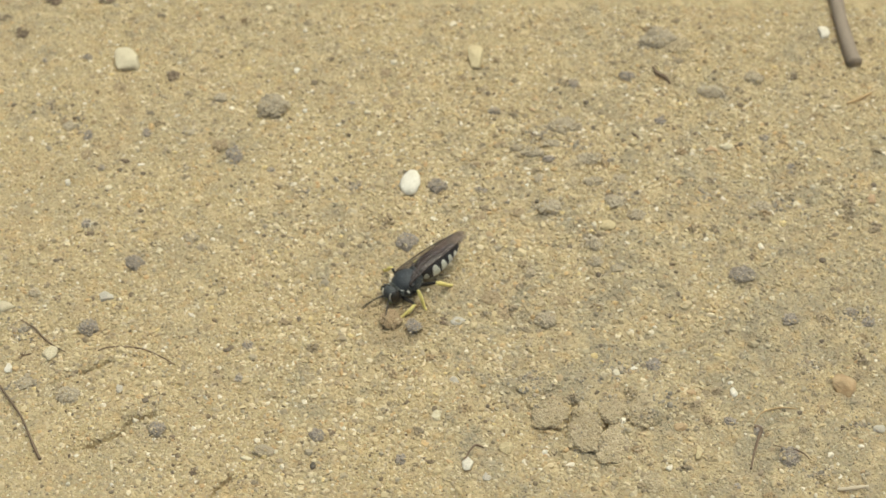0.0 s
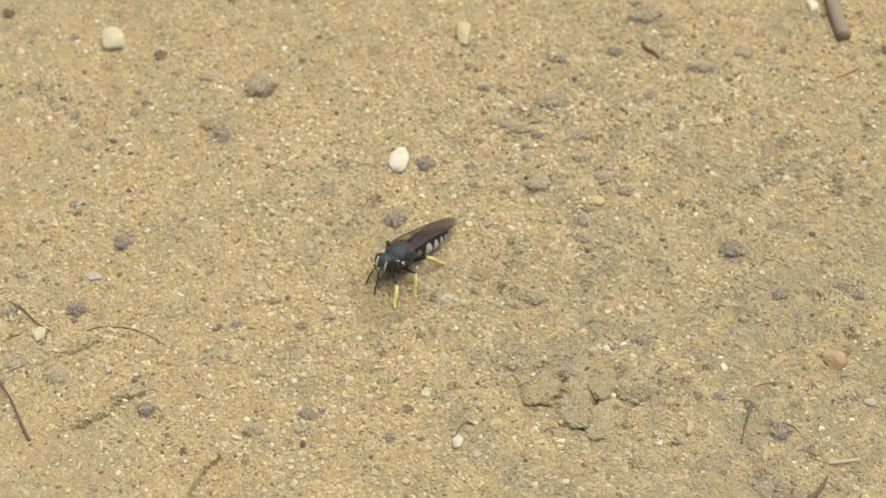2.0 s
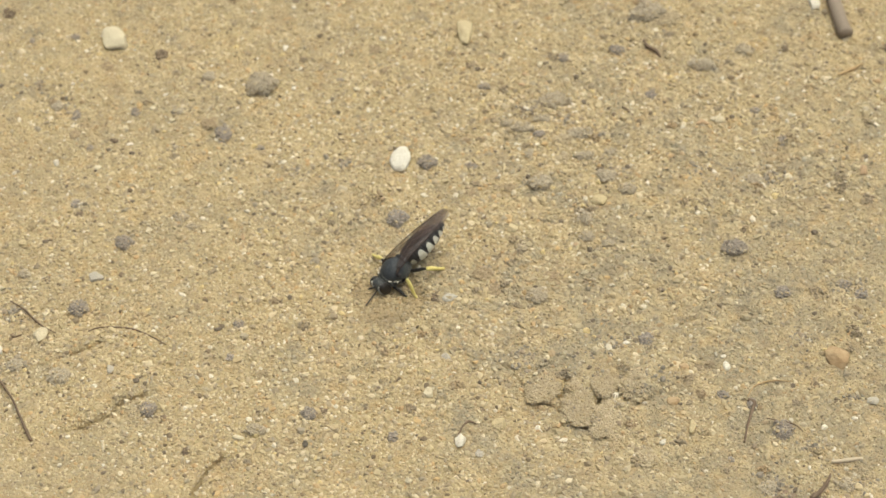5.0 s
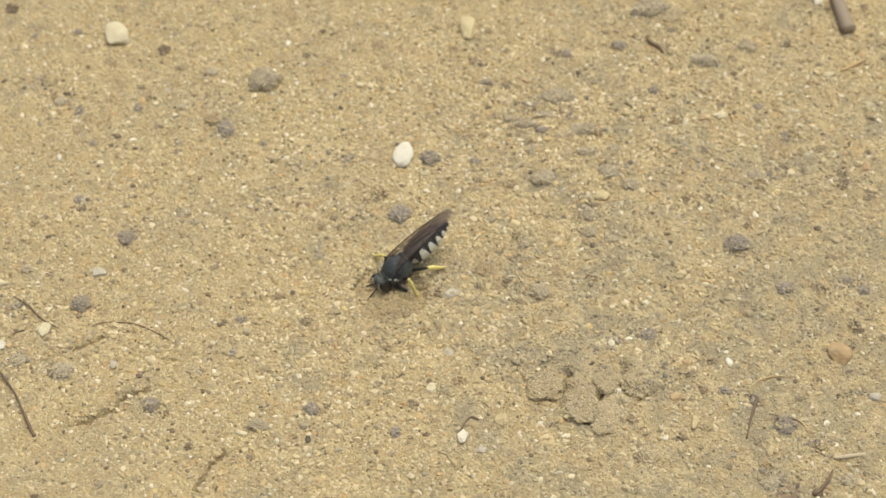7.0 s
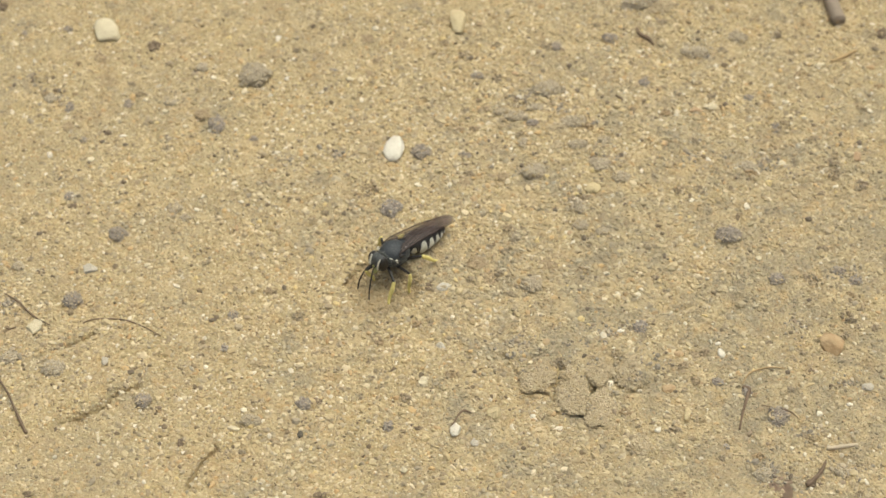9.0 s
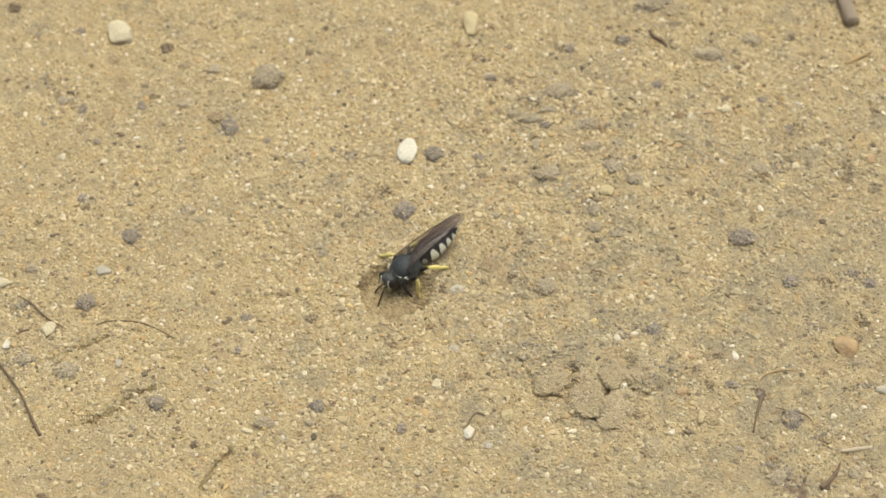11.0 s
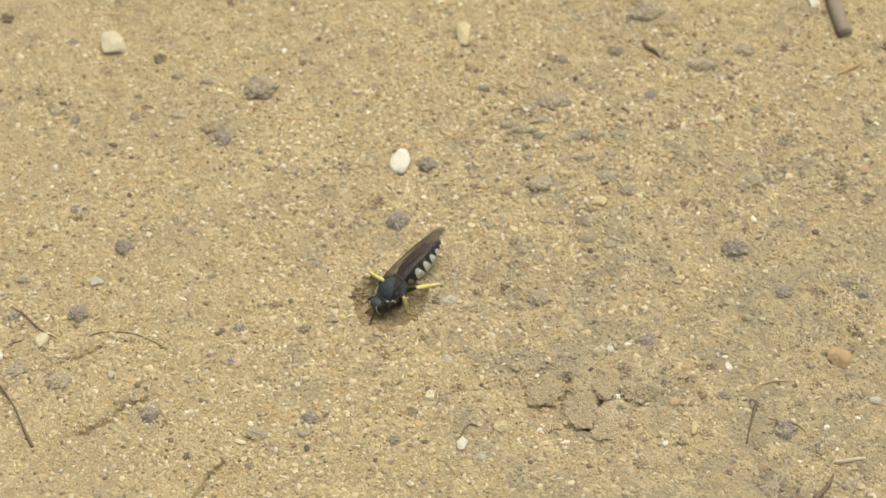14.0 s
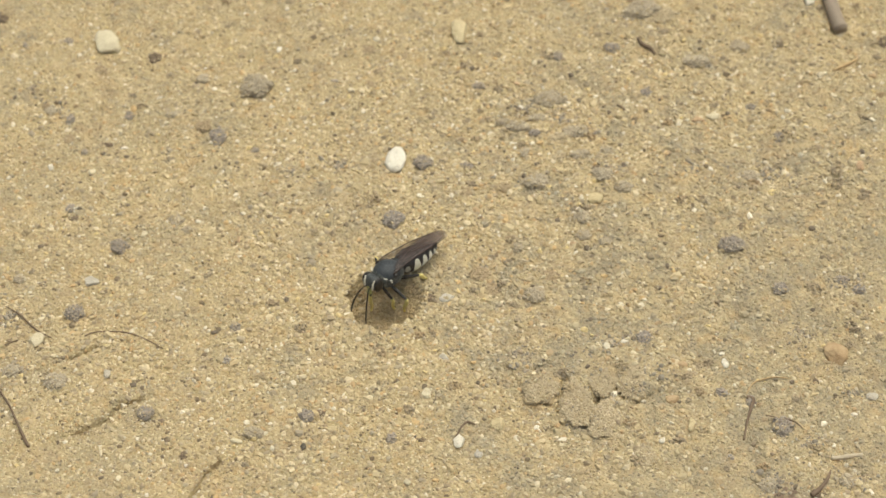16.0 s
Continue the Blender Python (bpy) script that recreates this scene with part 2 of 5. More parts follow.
def along(x, y, line):
    """Distance to a line of points, and the side of it on which a place lies."""
    best, side = np.full(x.shape, 1e9), np.zeros(x.shape)
    for (ax, ay), (bx, by) in zip(line, line[1:]):
        dx, dy = bx - ax, by - ay
        s = np.clip(((x - ax) * dx + (y - ay) * dy) / (dx * dx + dy * dy), 0, 1)
        d = np.hypot(x - ax - s * dx, y - ay - s * dy)
        near = d < best
        side = np.where(near, np.sign(dx * (y - ay) - dy * (x - ax)), side)
        best = np.where(near, d, best)
    return best, side


PIT_X, PIT_Y, PIT_R, PIT_DEPTH = -8.3, -9.5, 6.0, 5.0
LUMP_CRACKS = (
    (((9.5, -22.8), (11.9, -25.2), (13.0, -28.2), (15.2, -30.1), (17.4, -31.4), (18.8, -34.0), (21.9, -34.5)), 0.6, 0.33, 0.25),
    (((12.4, -24.1), (14.1, -23.7), (17.1, -23.2)), 0.5, 0.4, 0.0), (((18.5, -25.8), (18.0, -29.3), (17.2, -31.4)), 0.9, 0.5, 0.0),
    (((22.3, -31.0), (23.9, -29.1), (25.5, -27.3)), 0.9, 0.5, 0.0), (((26.5, -26.9), (27.1, -28.8), (29.0, -30.1), (30.7, -29.7), (32.9, -28.0)), 0.8, 0.5, 0.0),
    (((22.1, -34.5), (23.5, -36.1)), 0.6, 0.5, 0.0), (((3.1, -23.9), (9.9, -23.3)), 0.3, 0.5, 0.0),
)
LONE_CRACKS = (
    (((-53.5, -34.3), (-50.3, -33.0), (-48.8, -31.9), (-47.7, -29.8), (-45.7, -28.7), (-44.3, -28.2)), 1.6, 0.46, 0.5),
    (((-35.5, -46.7), (-34.8, -44.7), (-33.7, -41.9), (-31.7, -39.7)), 1.3, 0.33, 0.3), (((-15.6, -24.4), (-11.4, -23.7), (-8.0, -24.4)), 0.35, 0.5, 0.0),
    (((36.0, -15.0), (39.6, -13.4)), 0.5, 0.6, 0.0), (((-56.0, -20.4), (-53.6, -19.1), (-52.0, -17.9)), 1.0, 0.36, 0.3),
)
CRACKS = LUMP_CRACKS + LONE_CRACKS
LUMPS = ((45.0, 20.0, 9.0, 0.5), (20.0, 26.0, 9.0, 0.4), (-49.0, -30.0, 5.0, 0.4), (37.0, 52.0, 6.0, 0.7), (50.0, -8.0, 6.0, 0.4), (24.0, -24.0, 12.0, 0.5))


def beside(x, y, line):
    """Distance to a crack, which wanders about its line."""
    wob = 0.45 * ripple(x, y, 1.3, 7)
    return along(x + wob, y + wob, line)


# crusted clods beside the cracks: place, half-sizes, height, turn
CLODS = ((15.2, -27.6, 2.7, 3.4, 1.1, 0.2), (20.3, -30.6, 2.5, 4.6, 1.3, 0.0), (24.4, -33.2, 2.5, 3.9, 1.2, -0.2), (29.1, -27.0, 2.4, 3.0, 1.0, 0.3), (24.5, -26.6, 2.3, 2.7, 0.8, 0.5), (21.5, -23.2, 3.2, 2.6, 0.6, 0.0),
         (12.6, -22.8, 2.4, 2.0, 0.5, 0.2), (33.0, -24.5, 2.6, 2.2, 0.5, -0.3))


def clod_share(x, y, clod):
    cx, cy, a, b, up, turn = clod
    u, v = x - cx, y - cy
    u, v = u * math.cos(turn) + v * math.sin(turn), v * math.cos(turn) - u * math.sin(turn)
    d = np.hypot(u / a, v / b) + 0.20 * ripple(x, y, 1.9, 41) + 0.10 * ripple(x, y, 0.8, 42)
    return np.clip((1.08 - d) / 0.30, 0, 1), d


def crusted(x, y):
    """1 on the crusted clods, 0 off them."""
    return np.max([clod_share(x, y, c)[0] for c in CLODS], axis=0)


def level(x, y):
    """Height of the undisturbed sand in millimetres at places in millimetres."""
    near = np.exp(-((x / 160) ** 2 + (y / 160) ** 2) ** 2)
    h = 0.25 * ripple(x, y, 17, 1) + 0.26 * ripple(x, y, 6.1, 2) + 0.14 * ripple(x, y, 2.3, 3) + 0.09 * ripple(x, y, 1.1, 4)
    cloddy = np.clip(0.45 + x / 130 + 0.4 * ripple(x, y, 14, 12), 0.2, 0.9)
    crease = np.abs(ripple(x + 0.6 * ripple(x, y, 1.9, 13), y, 3.1, 5)) ** 0.6 + 0.6 * np.abs(ripple(x, y, 1.45, 14)) ** 0.7
    h = h + 0.24 * cloddy * (crease - 0.9)
    for cx, cy, r, up in LUMPS:
        d = np.hypot(x - cx, y - cy) / r + 0.16 * ripple(x, y, 1.7, 6)
        h = h + up * np.clip(1.15 - d * d, 0, 1) ** 0.8
    rise = np.zeros(x.shape)
    for clod in CLODS:
        k, d = clod_share(x, y, clod)
        k = k * k * (3 - 2 * k)
        rise = np.maximum(rise, 0.35 * clod[4] * (k - 0.25 * np.clip(d, 0, 1) ** 2 * k))
        rise = rise - 0.22 * np.exp(-((d - 1.12) / 0.13) ** 2) * (y < clod[1]) * (rise < 0.25)
    h = h + rise
    for line, deep, wide, ledge in CRACKS:
        d, side = beside(x, y, line)
        h = h - deep * np.exp(-((d / wide) ** 2)) + ledge * np.clip(side * d * 6.0 + 0.5, 0, 1) * np.exp(-d / 2.6)
    return h * near


def pit_share(x, y):
    """Distance from the pit's middle, 1 at its rim."""
    a = np.arctan2(y - PIT_Y, x - PIT_X)
    rim = PIT_R * (1 + 0.05 * np.sin(3 * a + 1) + 0.035 * np.sin(7 * a)) + 0.35 * ripple(x, y, 1.2, 8)
    return np.hypot(x - PIT_X, y - PIT_Y) / rim


def ground_height(x, y):
    h = level(x, y)
    r = pit_share(x, y)
    ramp = np.clip(((x - PIT_X) * 0.77 + (y - PIT_Y) * 0.64) / PIT_R + 0.20, 0, 1)
    cut = PIT_DEPTH * np.clip((1 - r) / (0.17 + 0.30 * np.clip((y - PIT_Y) / PIT_R, 0, 1) + 0.25 * np.clip((PIT_X - x) / PIT_R, 0, 1)), 0, 1) ** 0.8 * (1 - 0.8 * ramp)
    spoil = 0.25 * np.exp(-(((r - 1.08) / 0.1) ** 2))
    return h - cut + spoil * (0.6 + 0.4 * ripple(x, y, 1.5, 9))


def height(x, y):
    return float(ground_height(np.array([float(x)]), np.array([float(y)]))[0])


def mesh_from(name, verts, faces, material, smooth=True):
    me = bpy.data.meshes.new(name)
    n, k = len(faces), faces.shape[1]
    me.vertices.add(len(verts)), me.loops.add(n * k), me.polygons.add(n)
    me.vertices.foreach_set("co", np.ascontiguousarray(verts, dtype=np.float32).ravel())
    me.loops.foreach_set("vertex_index", np.ascontiguousarray(faces, dtype=np.int32).ravel())
    me.polygons.foreach_set("loop_start", np.arange(n, dtype=np.int32) * k)
    me.polygons.foreach_set("use_smooth", np.full(n, smooth))
    me.update(calc_edges=True)
    me.materials.append(material)
    return me


def spread(lo, hi, step, far):
    """Even steps from lo to hi, then ever longer ones out to far on both sides."""
    mid = list(np.arange(lo, hi + step / 2, step))
    out, gap = [], step
    at = mid[-1]
    while at < far:
        gap *= 1.32
        at += gap
        out.append(at)
    low, gap, at = [], step, mid[0]
    while at > -far:
        gap *= 1.32
        at -= gap
        low.append(at)
    return np.array(low[::-1] + mid + out)


def build_ground():
    xs, ys = spread(-86, 86, 0.31, 600000), spread(-56, 76, 0.31, 600000)
    gx, gy = np.meshgrid(xs, ys)
    gz = ground_height(gx.ravel(), gy.ravel())
    verts = np.stack([gx.ravel(), gy.ravel(), gz], 1) * MM
    nx, ny = len(xs), len(ys)
    i = (np.arange(ny - 1)[:, None] * nx + np.arange(nx - 1)).ravel()
    faces = np.stack([i, i + 1, i + nx + 1, i + nx], 1)
    ob = new("ground", mesh_from("ground", verts, faces, SAND_BED))
    return tagged(ob, "yellow-ochre sandy ground, damp-packed, cracked and patchy grey", "sand", kind="structure")


PHI = (1 + 5 ** 0.5) / 2
ICO_V = np.array([(-1, PHI, 0), (1, PHI, 0), (-1, -PHI, 0), (1, -PHI, 0), (0, -1, PHI), (0, 1, PHI), (0, -1, -PHI), (0, 1, -PHI), (PHI, 0, -1), (PHI, 0, 1), (-PHI, 0, -1), (-PHI, 0, 1)])
ICO_V = ICO_V / np.linalg.norm(ICO_V[0])
ICO_F = np.array([(0, 11, 5), (0, 5, 1), (0, 1, 7), (0, 7, 10), (0, 10, 11), (1, 5, 9), (5, 11, 4), (11, 10, 2), (10, 7, 6), (7, 1, 8), (3, 9, 4), (3, 4, 2), (3, 2, 6), (3, 6, 8), (3, 8, 9),
                  (4, 9, 5), (2, 4, 11), (6, 2, 10), (8, 6, 7), (9, 8, 1)])


def grain_mesh(name, x, y, z, r, rng, material, flat=0.6):
    """Many small angular grains at places in millimetres."""
    n = len(x)
    q = rng.normal(size=(n, 4))
    q /= np.linalg.norm(q, axis=1, keepdims=True)
    w, a, b, c = q.T
    turn = np.stack([1 - 2 * (b * b + c * c), 2 * (a * b - c * w), 2 * (a * c + b * w), 2 * (a * b + c * w), 1 - 2 * (a * a + c * c), 2 * (b * c - a * w),
                     2 * (a * c - b * w), 2 * (b * c + a * w), 1 - 2 * (a * a + b * b)], 1).reshape(n, 3, 3)
    v = ICO_V[None] * rng.uniform(0.62, 1.25, (n, 12, 1)) * rng.uniform(0.55, 1.3, (n, 1, 3))
    v = np.einsum("nij,nkj->nki", turn, v) * r[:, None, None] * (1, 1, flat)
    v[..., 0] += x[:, None]
    v[..., 1] += y[:, None]
    v[..., 2] += z[:, None]
    faces = (ICO_F[None] + (np.arange(n) * 12)[:, None, None]).reshape(-1, 3)
    return mesh_from(name, v.reshape(-1, 3) * MM, faces, material, False)


OCTA_V = np.array([(1, 0, 0), (0, 1, 0), (-1, 0, 0), (0, -1, 0), (0, 0, 1), (0, 0, -1.0)])
OCTA_F = np.array([(0, 1, 4), (1, 2, 4), (2, 3, 4), (3, 0, 4), (1, 0, 5), (2, 1, 5), (3, 2, 5), (0, 3, 5)])


def fine_mesh(name, x, y, z, r, rng, material):
    """Very many fine splinters of sand, eight sides each, at places in millimetres."""
    n = len(x)
    a = rng.uniform(0, math.tau, n)
    v = OCTA_V[None] * rng.uniform(0.7, 1.35, (n, 6, 1)) + rng.normal(0, 0.16, (n, 6, 3))
    px, py = v[..., 0] * np.cos(a)[:, None] - v[..., 1] * np.sin(a)[:, None], v[..., 0] * np.sin(a)[:, None] + v[..., 1] * np.cos(a)[:, None]
    tilt = rng.normal(0, 0.35, (n, 1))
    v = np.stack([px * r[:, None] + x[:, None], py * r[:, None] + y[:, None], (v[..., 2] * 0.75 + px * tilt) * r[:, None] + z[:, None]], 2)
    faces = (OCTA_F[None] + (np.arange(n) * 6)[:, None, None]).reshape(-1, 3)
    return mesh_from(name, v.reshape(-1, 3) * MM, faces, material, False)


def coarse(x, y):
    """How coarse the sand is: 1 round the pit and behind it, least on the crusted clods."""
    c = 0.58 + 0.32 * np.exp(-((x - 14) / 36) ** 2 - ((y - 24) / 38) ** 2) + 0.22 * ripple(x, y, 19, 36) + 0.12 * ripple(x, y, 6.5, 37)
    return np.clip(c - 0.62 * crusted(x, y), 0.12, 1.15)


def build_fine_sand():
    rng = np.random.default_rng(8)
    n = 105000
    y = rng.uniform(-53, 66, n)
    x = rng.uniform(-1, 1, n) * (73 + 0.145 * y + 3)
    keep = pit_share(x, y) > 0.97
    for line, deep, wide, ledge in CRACKS:
        if deep > 0.55:
            keep &= beside(x, y, line)[0] > 0.22
    x, y = x[keep], y[keep]
    r = np.clip(0.18 * np.exp(rng.normal(0, 0.3, len(x))), 0.10, 0.30)
    ob = new("fine_sand", fine_mesh("fine_sand", x, y, ground_height(x, y) + r * rng.uniform(-0.45, 0.2, len(x)), r, rng, GRAINS))
    return tagged(ob, "fine ochre and cream sand lying between the coarser grains", "sand", kind="stuff")


def build_grains():
    rng = np.random.default_rng(5)
    n = 92000
    y = rng.uniform(-53, 66, n)
    x = rng.uniform(-1, 1, n) * (73 + 0.145 * y + 3)
    size = coarse(x, y)
    keep = (rng.uniform(0, 1, n) < np.clip(0.25 + size, 0.25, 1)) & (pit_share(x, y) > 0.97)
    for line, deep, wide, ledge in CRACKS:
        if deep > 0.55:
            keep &= beside(x, y, line)[0] > 0.36
    x, y, size = x[keep], y[keep], size[keep]
    n = len(x)
    r = np.clip((0.23 + 0.18 * size) * np.exp(rng.normal(0, 0.24, n)), 0.17, 0.75)
    z = ground_height(x, y) + r * rng.uniform(-0.62, 0.18, n)
    ob = new("sand_grains", grain_mesh("sand_grains", x, y, z, r, rng, GRAINS, 0.70))
    return tagged(ob, "loose ochre, cream and grey sand grains covering the ground", "sand", kind="stuff")


# places and reach of grey, silty patches
SILT = ((15.8, 32.2, 4.1), (21.4, 29.5, 2.9), (34.4, 55.0, 4.1), (46.3, 43.4, 3.2), (25.1, 26.1, 2.7), (53.3, 16.9, 4.1), (42.3, 18.2, 2.7), (46.3, 1.3, 2.3), (48.2, -44.8, 3.6), (59.2, -44.8, 3.4),
        (54.2, -38.2, 2.7), (-64.4, 33.6, 3.2), (-68.4, 39.1, 2.3), (-65.7, -11.7, 3.6), (-63.4, -22.3, 2.7), (55.0, -16.8, 2.7), (63.3, -6.5, 2.3), (6.8, -2.9, 1.6), (-16.1, 19.5, 2.8), (-23.5, 18.2, 2.4),
        (61.2, -28.8, 2.7), (26.4, -19.0, 3.4), (12.6, -20.7, 2.5), (52.6, 47.7, 1.8), (15.8, 15.6, 2.2), (28.4, 18.2, 2.2), (14.3, -8.2, 2.0))


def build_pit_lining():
    """Damp grains that line the walls of the pit, the pit's shade mixed into their brown."""
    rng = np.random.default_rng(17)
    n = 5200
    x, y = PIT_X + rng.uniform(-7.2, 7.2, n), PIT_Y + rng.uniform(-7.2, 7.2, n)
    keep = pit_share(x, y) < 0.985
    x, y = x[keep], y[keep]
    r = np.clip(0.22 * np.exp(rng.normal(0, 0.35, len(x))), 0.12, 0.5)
    ob = new("pit_lining", grain_mesh("pit_lining", x, y, ground_height(x, y) + r * rng.uniform(-0.5, 0.1, len(x)), r, rng, DAMP_SHADED_GRAINS, 0.75))
    return tagged(ob, "damp brown sand grains lining the pit walls, darkened for shade", "sand", kind="stuff")


def build_silt():
    rng = np.random.default_rng(29)
    xs, ys = [], []
    for cx, cy, reach in SILT:
        n = int(reach * reach * 9)
        a, d = rng.uniform(0, math.tau, n), reach * np.abs(rng.normal(0, 0.62, n))
        d = d * (1 + 0.45 * np.sin(2 * a + cx) + 0.25 * np.sin(5 * a + cy))
        xs.append(cx + 1.15 * d * np.cos(a)), ys.append(cy + 0.9 * d * np.sin(a))
    for cx, cy, a, b, up, turn in CLODS:
        n = int(a * b * 5)
        u, v = rng.uniform(0, math.tau, n), np.sqrt(rng.uniform(0, 1.1, n))
        xs.append(cx + a * v * np.cos(u)), ys.append(cy + b * v * np.sin(u))
    x, y = np.concatenate(xs), np.concatenate(ys)
    r = np.clip(0.24 * np.exp(rng.normal(0, 0.35, len(x))), 0.12, 0.55)
    z = ground_height(x, y) + 0.10 + r * rng.uniform(-0.5, 0.2, len(x))
    ob = new("silt", grain_mesh("silt", x, y, z, r, rng, SILT_GRAINS, 0.8))
    return tagged(ob, "grey-brown silty grains lying in soft patches on the sand", "soil", kind="stuff")


def build_grit():
    """Coarse angular grit, thickest behind the pit and towards +x."""
    rng = np.random.default_rng(41)
    n = 9000
    y = rng.uniform(-52, 65, n)
    x = rng.uniform(-1, 1, n) * (74 + 0.145 * y)
    thick = 0.27 + 0.4 * np.exp(-((x - 16) / 28) ** 2 - ((y - 24) / 30) ** 2) + 0.26 * ripple(x, y, 11, 34)
    keep = (rng.uniform(0, 1, n) < np.clip(thick, 0.06, 1) * (1 - 0.8 * crusted(x, y))) & (np.hypot(x - PIT_X, y - PIT_Y) > PIT_R + 0.5)
    x, y = x[keep], y[keep]
    r = np.clip(0.37 * np.exp(rng.normal(0, 0.30, len(x))), 0.22, 0.8)
    ob = new("grit", grain_mesh("grit", x, y, ground_height(x, y) + r * rng.uniform(-0.2, 0.2, len(x)), r, rng, GRIT_STONE, 0.7))
    return tagged(ob, "coarse tan, cream and grey grit scattered among the sand", "grit", kind="stuff")


def build_crumbs():
    """Small soil aggregates scattered over the sand, more of them towards +x."""
    rng = np.random.default_rng(23)
    n = 420
    cy = rng.uniform(-52, 64, n)
    cx = rng.uniform(-1, 1, n) * (73 + 0.145 * cy)
    keep = (rng.uniform(0, 1, n) < np.clip(0.42 + cx / 130 + 0.35 * ripple(cx, cy, 22, 33), 0.1, 1)) & (np.hypot(cx - PIT_X, cy - PIT_Y) > PIT_R + 1)
    cx, cy = cx[keep], cy[keep]
    n, each = len(cx), 34
    size = np.clip(0.62 * np.exp(rng.normal(0, 0.4, n)), 0.35, 1.5)
    rho, a = np.sqrt(rng.uniform(0, 1, (n, each))), rng.uniform(0, math.tau, (n, each))
    lobe = 1 + 0.3 * np.sin(2 * a + rng.uniform(0, 6, (n, 1)))
    x = (cx[:, None] + size[:, None] * lobe * rho * np.cos(a)).ravel()
    y = (cy[:, None] + size[:, None] * lobe * rho * np.sin(a) * 0.9).ravel()
    z = ground_height(x, y) + (size[:, None] * 0.55 * np.sqrt(np.clip(1 - rho ** 2, 0, 1)) * rng.uniform(0.2, 1, (n, each))).ravel()
    r = (np.clip(rng.normal(0.19, 0.05, (n, each)), 0.1, 0.34) * np.clip(size[:, None] / 0.6, 0.75, 1.2)).ravel()
    ob = new("soil_specks", grain_mesh("soil_specks", x, y, z, r, rng, CRUMBS, 0.85))
    return tagged(ob, "small brown and grey soil crumbs scattered over the sand", "soil", kind="stuff")


def part(name, bm, material, parent, label=""):
    """Links a bmesh as one mesh under a thing or a part."""
    me = bpy.data.meshes.new(name)
    bm.to_mesh(me)
    bm.free()
    for p in me.polygons:
        p.use_smooth = True
    me.materials.append(material)
    ob = new(name, me)
    ob.parent = parent
    if label:
        tagged(ob, label)
    return ob


# ---- stones, soil crumbs, roots and twigs ----
count = 0


def crumb_mesh(bm, wide, deep, tall, rng, material, inner):
    """A crumb of soil: a lumpy core covered with stuck grains."""
    bmesh.ops.triangulate(bm, faces=bm.faces)
    bm.verts.index_update()
    core = np.array([v.co for v in bm.verts])
    tri = np.array([[v.index for v in f.verts] for f in bm.faces])
    bm.free()
    n = int(30 + wide * deep * 30)
    mid = core[tri].mean(axis=1)
    size = np.linalg.norm(np.cross(core[tri[:, 1]] - core[tri[:, 0]], core[tri[:, 2]] - core[tri[:, 0]]), axis=1) * (mid[:, 2] > -0.12 * tall * MM)
    pick = tri[rng.choice(len(tri), n, p=size / size.sum())]
    u, w = np.sqrt(rng.uniform(0, 1, (n, 1))), rng.uniform(0, 1, (n, 1))
    at = (core[pick[:, 0]] * (1 - u) + core[pick[:, 1]] * u * (1 - w) + core[pick[:, 2]] * u * w) / MM * rng.uniform(0.93, 1.0, (n, 1)) + rng.normal(0, 0.04, (n, 3))
    x, y, z = at.T
    r = np.clip(0.130 * np.exp(rng.normal(0, 0.42, n)), 0.07, 0.36)
    shell_me = grain_mesh("crumb", x, y, z, r, rng, material, 0.65)
    v = np.zeros(len(shell_me.vertices) * 3)
    shell_me.vertices.foreach_get("co", v)
    bpy.data.meshes.remove(shell_me)
    faces = (ICO_F[None] + (np.arange(n) * 12)[:, None, None]).reshape(-1, 3)
    me = mesh_from("crumb", np.concatenate([core * (0.96, 0.96, 0.94), v.reshape(-1, 3)]), np.concatenate([tri, faces + len(core)]), material, False)
    me.materials.append(inner)
    me.polygons.foreach_set("material_index", np.r_[np.ones(len(tri), dtype=np.int32), np.zeros(len(faces), dtype=np.int32)])
    return me


